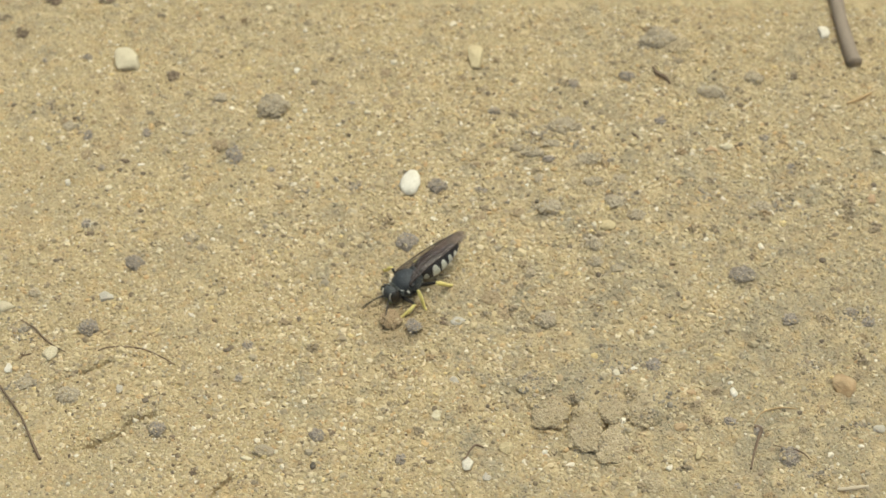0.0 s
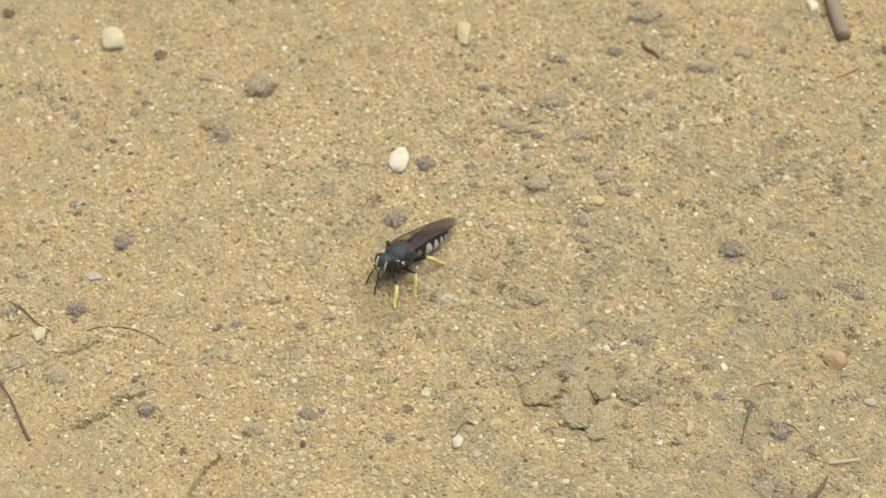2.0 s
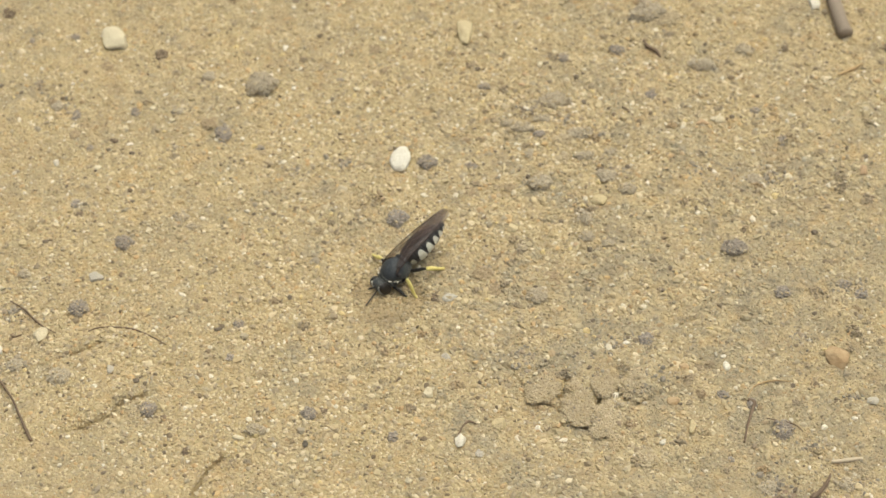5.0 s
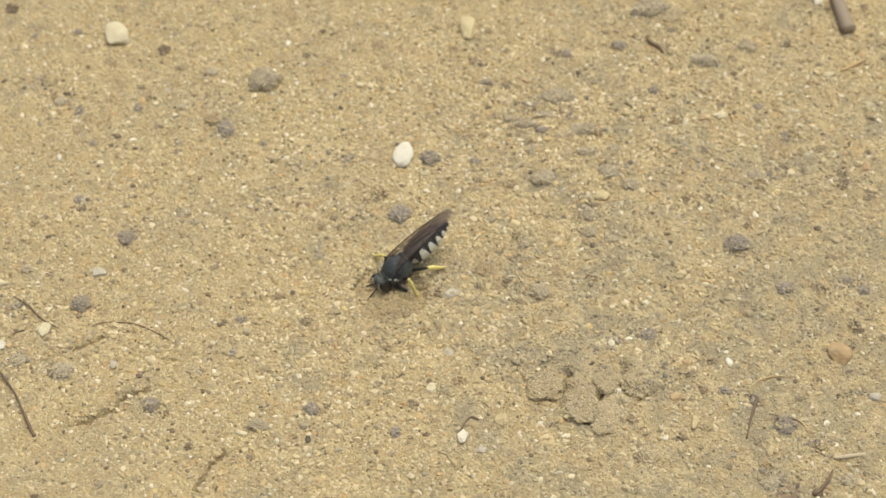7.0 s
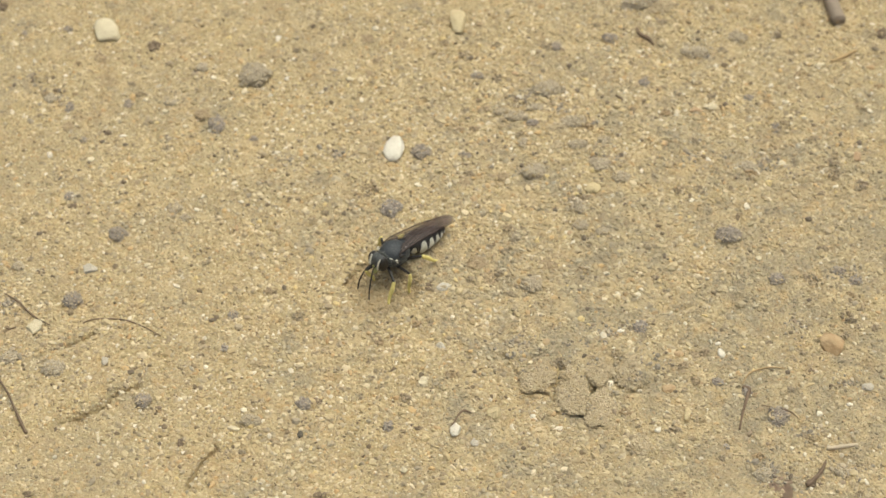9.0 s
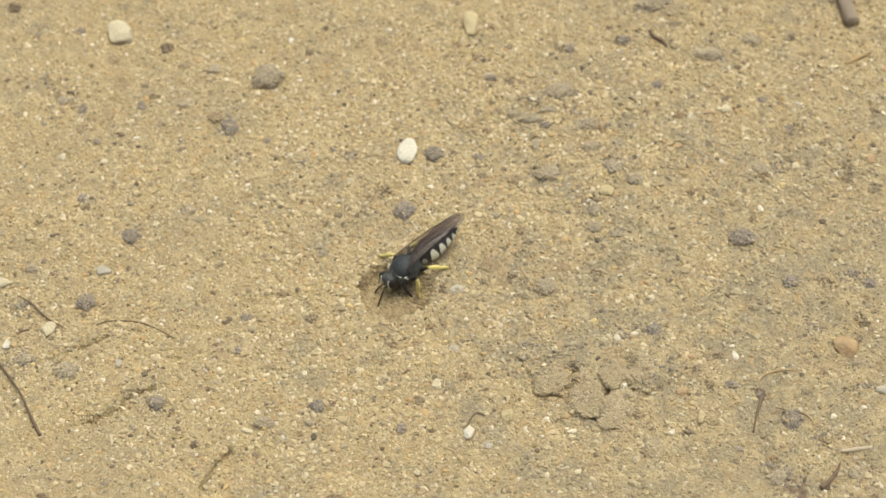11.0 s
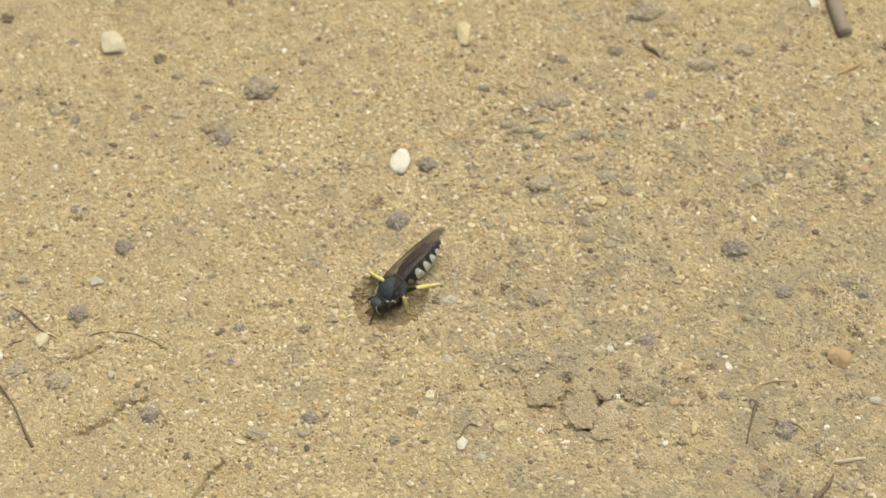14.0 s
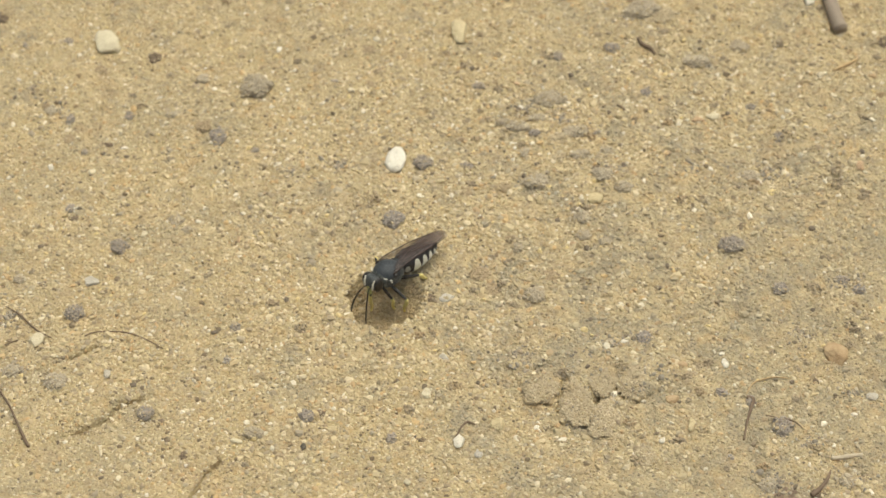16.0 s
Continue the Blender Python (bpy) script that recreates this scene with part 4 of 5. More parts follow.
# ---- the sand that the wasp digs out of its pit ----
# how deep the damp floor of the pit lies, and the dry loose sand over it, in the course of the digging
FLOOR_ROWS = ((0, -1.5), (9.0, -1.65), (11.3, -2.5), (13.5, -3.2), (16, -3.6))
LOOSE_ROWS = ((0, -0.1), (2.2, -0.3), (4.2, -0.55), (6.5, -0.75), (9.0, -1.15), (10.4, -1.8), (11.4, -2.7), (12.5, -3.9), (16, -7.0))


def pit_floor(t, x, y):
    sag = 0.55 * max(0.0, 1 - ((x - PIT_X) ** 2 + (y - PIT_Y) ** 2) / PIT_R ** 2)
    return max(float(np.interp(t, [a for a, _ in rows], [b for _, b in rows])) for rows in (FLOOR_ROWS, LOOSE_ROWS)) - sag


def build_pit_sand(name, label, bed, grains, seed, tilt):
    """A layer of the sand in the pit: it sinks as the wasp digs."""
    heap = new(name)
    tagged(heap, label, "sand")
    rng = np.random.default_rng(seed)
    bm = bmesh.new()
    rings, sides = 16, 48
    top = [[bm.verts.new((0, 0, 0))]]

    def lie(x, y):
        r = np.hypot(x, y) / PIT_R
        return level(x + PIT_X, y + PIT_Y) + tilt * (0.95 * y - 0.3 * x) / PIT_R - 0.55 * np.clip(1 - r * r, 0, 1) + 0.14 * ripple(x, y, 1.4, seed) + 0.08 * ripple(x, y, 0.7, seed + 1)

    for i in range(1, rings + 1):
        r = PIT_R * 1.16 * i / rings
        top.append([bm.verts.new((r * math.cos(j * math.tau / sides) * MM, r * math.sin(j * math.tau / sides) * MM, 0)) for j in range(sides)])
    for ring in top:
        for v in ring:
            v.co.z = float(lie(np.array([v.co.x / MM]), np.array([v.co.y / MM]))[0]) * MM
    base = [bm.verts.new((v.co.x * 0.8, v.co.y * 0.8, -2.2 * MM)) for v in top[-1]]
    for j in range(sides):
        bm.faces.new((top[0][0], top[1][j], top[1][(j + 1) % sides]))
        for ra, rb in zip(top[1:] , top[2:] + [base]):
            bm.faces.new((ra[j], rb[j], rb[(j + 1) % sides], ra[(j + 1) % sides]))
    bm.faces.new(base[::-1])
    part("sand_body", bm, bed, heap)
    n = 3000
    r, a = PIT_R * 1.12 * np.sqrt(rng.uniform(0, 1, n)), rng.uniform(0, math.tau, n)
    x, y = r * np.cos(a), r * np.sin(a)
    size = np.clip(0.14 + rng.exponential(0.09, n), 0.13, 0.48)
    ob = new("grains", grain_mesh("grains", x, y, lie(x, y) + size * rng.uniform(-0.4, 0.4, n), size, rng, grains))
    ob.parent = heap
    tagged(ob, kind="stuff")
    return heap


build_ground()
build_fine_sand()
build_grains()
build_grit()
build_pit_lining()
build_silt()
build_crumbs()
stone("white", -6.5, 20.9, 3.35, 5.49, "white quartz pebble, oval, half sunk in the sand")
stone("cream", -56.6, 49.6, 5.30, 5.60, "cream-white stone lying on pale sand")
stone("cream2", 4.4, 51.1, 3.50, 5.81, "cream-ochre angular stone on the sand")
stone("orange", 59.8, -21.2, 3.76, 4.60, "rounded orange-tan stone on the sand")
stone("dark", -48.2, 46.6, 2.25, 2.50, "dark brown-grey pebble on pale sand")
stone("dark", -75.9, 56.7, 2.49, 2.77, "dark brown-grey pebble on pale sand")
stone("dark", -71.5, 65.8, 2.63, 2.92, "dark brown-grey pebble on pale sand")
stone("dark", -61.9, 65.8, 2.63, 2.02, "small dark pebble on pale sand")
for cx, cy, a, b, up, turn in CLODS[:5]:
    stone("lump", cx, cy, 1.95 * a, 1.9 * b, "greyish crusted soil clod split off by cracks")
stone("lump", 29.9, -39.7, 3.28, 4.20, "low crusted sandy soil lump")
stone("lump", 39.3, 54.9, 5.95, 4.41, "grey crusted soil lump on sand")
stone("crust", 6.7, -4.2, 3.01, 2.75, "brown crumb of caked sand")
stone("crust", 8.6, -7.6, 2.64, 2.34, "brown crumb of caked sand")
stone("crust", 11.1, 14.7, 2.39, 2.04, "brown crumb of caked sand")
stone("crust", 4.8, 13.7, 2.39, 2.04, "brown crumb of caked sand")
stone("crust", 17.8, -4.6, 3.01, 2.36, "brown crumb of caked sand")
stone("lump", 20.3, 25.4, 4.13, 2.71, "tan slab of caked sand")
stone("crust", -57.1, 43.0, 2.14, 1.94, "rusty brown soil crumb")
stone("crust", -38.7, 29.1, 2.65, 2.52, "orange-tan soil crumb on sand")
stone("crust", -60.9, 26.5, 2.07, 1.88, "orange-tan soil crumb on sand")
stone("clod", -30.4, 38.2, 5.30, 5.40, "grey crumbly soil clod on sand")
stone("slate", -36.1, 26.6, 3.00, 3.80, "blue-grey soil crumb on sand")
stone("slate", -50.2, 2.4, 2.87, 2.99, "dark grey gritty soil crumb")
stone("slate", -55.7, -11.7, 2.96, 3.29, "grey gritty soil crumb")
stone("slate", -2.0, 20.1, 2.97, 3.10, "grey soil crumb beside the white pebble")
stone("slate", -6.9, 7.3, 3.26, 3.42, "dark grey soil crumb beside the wasp")
stone("clod", 15.0, -9.1, 3.68, 3.31, "purplish grey soil crumb")
stone("clod", 16.2, 15.5, 4.05, 2.87, "brownish grey soil crumb")
stone("clod", 27.2, 16.9, 3.69, 2.67, "brownish grey soil crumb")
stone("clod", 30.4, 13.5, 3.12, 2.45, "brownish grey soil crumb")
stone("slate", 53.0, -8.4, 2.46, 2.54, "dark grey soil crumb")
stone("slate", 63.1, -6.4, 2.29, 1.96, "dark grey soil crumb")
stone("slate", 65.2, -8.7, 1.93, 1.95, "dark grey soil crumb")
stone("slate", 50.2, -35.2, 3.40, 3.40, "grey rounded soil clod crossed by a fibre")
stone("slate", -19.4, -32.0, 2.34, 2.41, "dark blue-grey stone chip")
stone("dark", -17.5, -31.6, 1.67, 1.30, "small dark stone chip")
stone("slate", -43.3, -31.0, 2.51, 2.79, "blue-grey soil crumb on the sand")
stone("clod", -57.2, -24.8, 3.56, 3.39, "pale grey soil crumb")
stone("clod", -64.3, -22.4, 2.39, 2.27, "grey soil crumb on the sand")
stone("black", -19.7, -37.6, 0.99, 1.69, "tiny black stone on the sand")
stone("slate", -30.9, -14.6, 1.73, 1.73, "small dark slate chip")
stone("clod", -41.4, 7.7, 2.54, 2.22, "grey soil crumb on the sand")
stone("clod", -39.7, 5.7, 1.99, 1.20, "thin grey soil crumb")
stone("slate", -58.9, 10.8, 1.28, 1.82, "small blue-grey chip on the sand")
stone("dark", -58.0, 8.6, 1.45, 1.01, "small dark chip on the sand")
stone("clod", -26.9, -35.2, 3.15, 2.03, "pale grey soil crumb")
stone("slate", 31.2, -18.1, 2.24, 2.48, "slate-blue stone chip on the sand")
stone("slate", -31.8, -21.0, 1.20, 1.52, "small slate chip on the sand")
stone("clod", 44.8, 43.3, 4.86, 2.59, "flat grey soil crumb")
stone("clod", 52.6, 47.1, 3.33, 2.83, "grey soil crumb on the sand")
stone("clod", 36.4, 56.1, 6.56, 4.64, "grey crumbly soil patch")
stone("clod", 23.2, 7.3, 2.54, 2.62, "grey soil crumb on the sand")
stone("clod", 23.3, 3.5, 2.52, 2.20, "grey soil crumb on the sand")
stone("clod", 26.7, 1.9, 2.33, 1.99, "grey soil crumb on the sand")
stone("clod", 19.2, 34.2, 5.73, 3.82, "dark grey soil clod")
stone("clod", 13.8, 27.8, 3.77, 2.31, "grey soil crumb on the sand")
stone("clod", 23.1, 26.5, 4.14, 2.51, "dark grey soil crumb")
stone("clod", -44.1, 31.7, 2.47, 1.48, "grey soil crumb on the sand")
stone("clod", -39.4, 40.4, 2.13, 1.93, "grey soil crumb on the sand")
stone("crust", -11.4, 47.3, 2.35, 2.39, "brown-grey soil crumb on the sand")
stone("crust", -9.4, 42.1, 2.13, 1.94, "brown-grey soil crumb on the sand")
stone("crust", -11.0, 38.6, 1.35, 1.50, "small brown-grey crumb on the sand")
stone("cream", -1.8, -28.3, 1.85, 2.16, "cream pebble on the sand")
stone("yellow", -1.6, -38.6, 1.40, 1.79, "yellow-cream pebble on the sand")
stone("yellow", 8.8, -34.4, 2.66, 2.13, "flat straw-coloured pebble on the sand")
stone("white", 3.1, -37.3, 1.98, 2.54, "pale grey-white stone chip")
stone("white", 14.3, -34.5, 1.16, 1.17, "small white pebble on the sand")
stone("white", 43.2, -22.7, 1.19, 1.86, "small white pebble on the sand")
stone("white", 42.8, -20.8, 0.94, 0.88, "tiny white pebble on the sand")
stone("yellow", 36.9, -34.7, 1.49, 2.55, "straw-yellow pebble on the sand")
stone("white", 32.5, -37.4, 1.15, 1.27, "small white pebble on the sand")
stone("yellow", 25.7, 11.3, 2.37, 2.58, "tan pebble on the sand")
stone("cream", 56.7, 16.8, 1.48, 1.89, "small cream pebble on the sand")
stone("pink", 69.2, 17.5, 1.85, 2.37, "pinkish pebble on the sand")
stone("white", -26.8, 47.6, 1.37, 1.76, "small white pebble on the sand")
stone("white", -24.8, 37.9, 0.96, 1.23, "tiny white pebble on the sand")
stone("cream", -61.0, -17.0, 2.59, 2.87, "flat cream-white pebble on the sand")
stone("white", -66.8, -19.5, 1.54, 1.98, "white pebble on the sand")
stone("white", -51.6, 24.7, 1.31, 0.72, "white stone sliver on the sand")
stone("white", 14.4, 32.3, 1.14, 1.10, "small white pebble on the sand")
stone("white", -7.3, 27.3, 0.57, 0.72, "tiny white grain on the sand")
stone("cream", -46.5, 4.6, 1.17, 1.50, "small cream pebble on the sand")
stone("cream", -44.9, -4.3, 1.24, 1.13, "small cream pebble on the sand")
stone("pink", -31.4, 3.4, 0.90, 1.61, "small peach-coloured chip on the sand")
stone("cream", -56.2, 19.1, 1.21, 1.19, "small cream pebble on the sand")
stone("cream", -44.7, 29.8, 1.33, 1.21, "small cream pebble on the sand")
stone("slate2", 1.6, -9.2, 2.63, 1.80, "pale flat stone beside the wasp's pit")
stone("dark", -1.0, -9.4, 1.23, 1.36, "small reddish-brown crumb beside the pit")
stone("white", 28.4, -18.7, 1.29, 0.66, "white stone sliver on the sand")
stone("white", 57.3, -38.6, 0.82, 0.95, "tiny white pebble on the sand")
stone("white", 61.5, -47.0, 0.81, 1.45, "small white pebble on the sand")
stone("white", 60.9, -33.2, 1.17, 1.07, "small white pebble on the sand")
stone("slate2", -49.6, -23.5, 1.70, 2.00, "pale bluish-white pebble on the sand")
stone("cream", -49.1, -38.1, 0.74, 2.11, "cream stone splinter on the sand")
stone("cream", -52.9, -45.9, 1.13, 1.04, "small cream pebble on the sand")
stone("cream", -14.0, 37.2, 1.34, 1.23, "small cream pebble on the sand")
stone("pink", 21.6, 1.8, 1.25, 1.38, "small pinkish pebble on the sand")
stone("white", 30.5, 1.3, 0.63, 0.80, "tiny white grain on the sand")
stone("yellow", 29.4, -2.4, 1.33, 1.03, "small yellow pebble on the sand")
stone("white", 47.0, 0.5, 0.54, 0.69, "tiny white grain on the sand")
stone("cream", 50.8, -4.1, 1.06, 1.14, "small cream pebble on the sand")
stone("cream", 67.3, 34.9, 1.43, 1.10, "small cream pebble on the sand")
stone("cream", 50.4, 35.7, 0.96, 1.10, "small cream pebble on the sand")
stone("cream", 66.5, 40.4, 1.16, 0.87, "small cream pebble on the sand")
stone("white", 66.0, 58.8, 2.60, 3.08, "white stone beside the twig")
stone("orange", 34.9, -29.7, 2.52, 1.72, "flat ochre chip on the sand")
stone("orange", 36.7, -23.0, 2.04, 1.31, "flat ochre-brown chip on the sand")
stone("dark", 56.3, -26.4, 0.68, 1.31, "small dark chip on the sand")
stone("cream", 46.5, 30.0, 2.46, 1.70, "flat pale chip on the sand")
stone("dark", 48.4, 5.5, 0.63, 1.20, "tiny dark brown chip")
stone("slate2", -53.8, -5.2, 2.12, 2.27, "flat pale blue-grey chip")
stone("cream", 17.1, 43.5, 1.36, 1.37, "small cream pebble on the sand")
stone("cream", -17.6, 44.1, 0.88, 1.12, "tiny cream pebble on the sand")
stone("slate", 46.6, 1.1, 3.94, 3.38, "dark grey gritty soil crumb")
stone("clod", 46.9, -45.3, 2.70, 2.30, "grey soil crumb in a silty patch")
stone("dark", 53.9, -47.0, 2.10, 1.26, "dark brown bark scrap")
stone("yellow", -66.1, 2.2, 1.61, 1.38, "straw-coloured pebble in the sand")
stone("dark", -61.3, -5.6, 1.41, 0.78, "small dark bark chip")
stone("cream", -61.2, -0.6, 0.98, 1.14, "small cream pebble on the sand")
stone("clod", -65.1, -4.4, 1.95, 1.77, "grey soil crumb on sand")
stone("cream", -69.3, -7.3, 2.90, 2.30, "pale blocky chip lying on the sand")
stone("crust", -37.4, -11.0, 1.22, 1.07, "brown crumb of caked sand")
stone("lump", 19.6, 20.7, 3.91, 2.07, "tan slab of caked sand")
stone("cream2", 11.4, 5.2, 1.80, 2.08, "cream-ochre pebble on the sand")
stone("orange", 6.5, 9.2, 1.55, 1.75, "small orange-tan pebble on the sand")
stone("clod", 12.6, 1.1, 2.15, 2.19, "grey soil crumb on sand")
stone("slate", 5.2, 19.5, 2.04, 1.44, "grey soil crumb on sand")
stone("clod", 14.6, 22.0, 1.49, 1.87, "grey soil crumb on sand")
stone("white", 12.7, 20.7, 0.74, 0.95, "tiny white pebble on the sand")
stone("white", 13.0, 23.3, 0.75, 0.84, "tiny white pebble on the sand")
stone("dark", 69.8, 12.1, 0.91, 0.81, "tiny dark crumb on the sand")
stone("clod", 50.8, 16.0, 3.87, 2.05, "low grey soil crumb on sand")
stone("white", 44.8, 17.8, 0.93, 1.07, "tiny white pebble on the sand")
stone("white", 63.9, 15.0, 0.64, 0.71, "tiny white pebble on the sand")
stone("white", -25.8, 58.2, 0.90, 1.02, "tiny white pebble on the sand")
stone("cream", -32.3, 32.8, 0.76, 0.85, "tiny cream pebble on the sand")
stone("clod", 11.4, 29.0, 3.21, 1.37, "low grey soil crumb on sand")
stone("clod", 17.1, 30.0, 3.98, 1.68, "low grey soil crumb on sand")
stone("slate", 23.4, 27.0, 2.45, 1.26, "dark grey soil crumb on sand")
stone("clod", 23.7, 21.4, 3.17, 2.07, "grey soil crumb on sand")
stone("clod", 28.2, 22.5, 2.24, 1.66, "grey soil crumb on sand")
stone("slate", 16.4, 26.5, 1.88, 1.25, "dark grey soil crumb on sand")
stone("clod", 58.3, -45.0, 2.30, 2.10, "grey gritty soil crumb")
stone("orange", 6.2, 22.5, 1.12, 1.20, "tiny ochre pebble on the sand")

stone("dark", -54.4, 25.3, 2.14, 0.82, "small dark brown crumb on the sand")
stone("slate", -57.9, 23.6, 1.25, 1.23, "small grey soil crumb lying in the sand")
stone("slate", -51.2, 31.7, 1.43, 2.25, "small grey soil crumb lying in the sand")
stone("slate", -29.7, 23.4, 1.25, 1.02, "small grey soil crumb lying in the sand")
stone("slate", -63.6, 50.9, 1.61, 1.64, "small grey soil crumb lying in the sand")
stone("slate", -71.0, 49.9, 0.89, 1.23, "small grey soil crumb lying in the sand")
stone("clod", -64.4, 33.2, 2.30, 1.90, "small grey soil crumb lying in the sand")
stone("slate", -61.1, 31.1, 1.43, 2.05, "small grey soil crumb lying in the sand")
stone("white", -39.2, 43.2, 0.71, 0.61, "small white quartz pebble on the sand")
stone("white", -70.9, 41.1, 0.89, 0.82, "small white quartz pebble on the sand")
stone("white", -62.7, 38.6, 0.89, 0.92, "small white quartz pebble on the sand")
stone("cream", -48.4, 32.6, 1.07, 1.02, "small cream pebble on the sand")
stone("cream", -41.3, 26.2, 0.89, 0.82, "small cream pebble on the sand")
stone("white", -63.1, 20.3, 1.25, 1.43, "small white quartz pebble on the sand")
stone("slate", -17.1, 39.6, 1.25, 0.82, "small grey soil crumb lying in the sand")
stone("white", -0.1, 53.8, 0.89, 0.92, "small white quartz pebble on the sand")
stone("crust", -5.3, 45.6, 1.61, 1.43, "small rusty brown soil crumb")
stone("slate", 21.2, 44.8, 1.79, 2.25, "small grey soil crumb lying in the sand")
stone("slate", 7.5, 37.9, 2.14, 1.64, "small grey soil crumb lying in the sand")
stone("pink", 14.8, 40.9, 1.61, 1.02, "flat pinkish stone chip")
stone("pink", 14.2, 38.3, 1.79, 1.02, "flat pinkish stone chip")
stone("white", 22.5, 33.6, 0.89, 0.82, "small white quartz pebble on the sand")
stone("slate", 30.6, 46.9, 2.68, 2.05, "small grey soil crumb lying in the sand")
stone("pink", 43.7, 28.9, 2.32, 1.64, "flat pinkish stone chip")
stone("slate", 53.0, 32.3, 1.79, 1.43, "small grey soil crumb lying in the sand")
stone("slate", 56.9, 25.1, 1.61, 2.05, "small grey soil crumb lying in the sand")
stone("slate", 35.7, 35.8, 1.96, 1.84, "small grey soil crumb lying in the sand")
stone("orange", 74.5, 39.5, 1.79, 1.43, "small orange-tan pebble on the sand")
stone("white", 72.4, 22.0, 0.71, 0.61, "small white quartz pebble on the sand")
stone("dark", -55.5, -36.0, 0.54, 0.82, "small dark brown crumb on the sand")
stone("dark", -40.8, -32.6, 0.89, 0.92, "small dark brown crumb on the sand")
stone("white", -48.7, -41.3, 0.71, 0.82, "small white quartz pebble on the sand")
stone("white", -41.7, -45.8, 0.71, 1.02, "small white quartz pebble on the sand")
stone("cream", -29.8, -36.3, 2.14, 1.43, "small cream pebble on the sand")
stone("dark", -37.0, -39.0, 1.07, 1.43, "small dark brown crumb on the sand")
stone("white", -36.5, -40.8, 0.71, 0.72, "small white quartz pebble on the sand")
stone("dark", -58.0, -47.9, 1.25, 1.23, "small dark brown crumb on the sand")
stone("crust", -16.9, -33.9, 1.07, 1.02, "small rusty brown soil crumb")
stone("slate", -6.9, -36.5, 1.61, 1.84, "small grey soil crumb lying in the sand")
stone("dark", -2.7, -36.8, 1.07, 0.72, "small dark brown crumb on the sand")
stone("slate2", 0.9, -21.4, 1.61, 1.84, "flat pale grey stone chip")
stone("dark", -16.3, -48.5, 1.79, 1.02, "small dark brown crumb on the sand")
stone("dark", 6.2, -31.5, 0.54, 0.82, "small dark brown crumb on the sand")
stone("slate2", 5.7, -39.2, 1.43, 1.64, "flat pale grey stone chip")
stone("cream", -4.5, -44.4, 1.43, 1.43, "small cream pebble on the sand")
stone("dark", 66.4, -26.6, 0.71, 0.61, "small dark brown crumb on the sand")
stone("slate2", 64.1, -29.5, 1.79, 1.84, "flat pale grey stone chip")
stone("slate", 42.0, -28.4, 1.79, 1.64, "small grey soil crumb lying in the sand")
stone("slate", 42.1, -40.3, 0.89, 0.82, "small grey soil crumb lying in the sand")
stone("slate", 46.2, -30.0, 1.61, 1.84, "small grey soil crumb lying in the sand")
stone("dark", 77.8, 47.8, 2.14, 2.66, "small dark brown crumb on the sand")
strand("root", ((-69.8, -19.5), (-67.9, -22.8), (-65.9, -25.7), (-63.6, -29.1), (-62.0, -32.4), (-60.6, -35.3), (-59.7, -36.9)), (0.13, 0.16, 0.18, 0.17, 0.16, 0.24, 0.28), ROOT, "dark brown thin root with a crumbly foot", "root", rough=0.4, arch=0.4)
strand("root_fibre", ((-66.5, -10.0), (-64.1, -11.7), (-62.3, -13.6), (-60.8, -15.1), (-58.6, -16.6)), (0.08, 0.14, 0.14, 0.12, 0.07), ROOT, "thin dark root fibre on the sand", "root", lift=3.0)
strand("root_fibre", ((-54.3, -16.5), (-52.2, -15.5), (-47.9, -15.4), (-44.8, -16.7), (-41.6, -18.9)), (0.06, 0.12, 0.11, 0.06), ROOT, "long curved brown root fibre on the sand", "root", lift=1.4)
strand("root_fibre", ((-65.8, -17.5), (-64.0, -16.7), (-62.5, -17.3)), (0.06, 0.12, 0.06), ROOT, "short dark root fibre on the sand", "root", lift=1.2)
strand("twig", ((67.4, 92.0), (68.3, 77.5), (69.1, 67.2), (69.4, 59.5), (70.2, 52.6), (70.6, 50.4)), (1.05, 1.1, 1.15, 1.2, 1.25, 1.2), TWIG, "weathered grey-brown twig lying on the sand", "twig", lift=0.75, rough=0.12, sides=16)
strand("stick", ((45.6, -29.4), (46.5, -29.9), (46.0, -31.6), (45.2, -34.0), (44.4, -37.2)), (0.30, 0.38, 0.24, 0.17, 0.13), ROOT, "short dark stick with a knobbly end", "twig", lift=0.9)
strand("stick", ((56.6, -41.0), (58.6, -40.7), (61.2, -40.3)), (0.26, 0.32, 0.26), PALE_WOOD, "short bleached wood splinter on the sand", "twig", lift=0.9)
strand("bark_sliver", ((52.9, -47.5), (54.4, -46.2), (55.5, -44.7), (56.2, -43.1)), (0.40, 0.34, 0.26, 0.06), ROOT, "pointed dark bark sliver", "bark", lift=1.0)
strand("rootlet", ((35.2, 48.7), (35.8, 47.3), (37.2, 46.6), (38.0, 45.4)), (0.20, 0.34, 0.36, 0.12), ROOT, "short hooked brown rootlet", "root", lift=0.9)
strand("rootlet", ((2.3, -36.8), (3.3, -34.7), (4.2, -33.6), (5.3, -34.1)), (0.10, 0.16, 0.18, 0.10), ROOT, "curled dark rootlet on the sand", "root", lift=1.1)
strand("root_fibre", ((45.6, -29.0), (46.7, -27.2), (48.4, -26.3), (50.2, -26.0), (52.3, -26.0)), (0.07, 0.12, 0.13, 0.12, 0.07), STRAW_BIT, "thin tan fibre arching over the sand", "root", lift=2.2)
strand("straw", ((68.1, 41.0), (70.4, 42.4), (72.7, 43.8)), (0.15, 0.36, 0.18), STRAW_BIT, "short pinkish dry straw", "straw", lift=0.8)
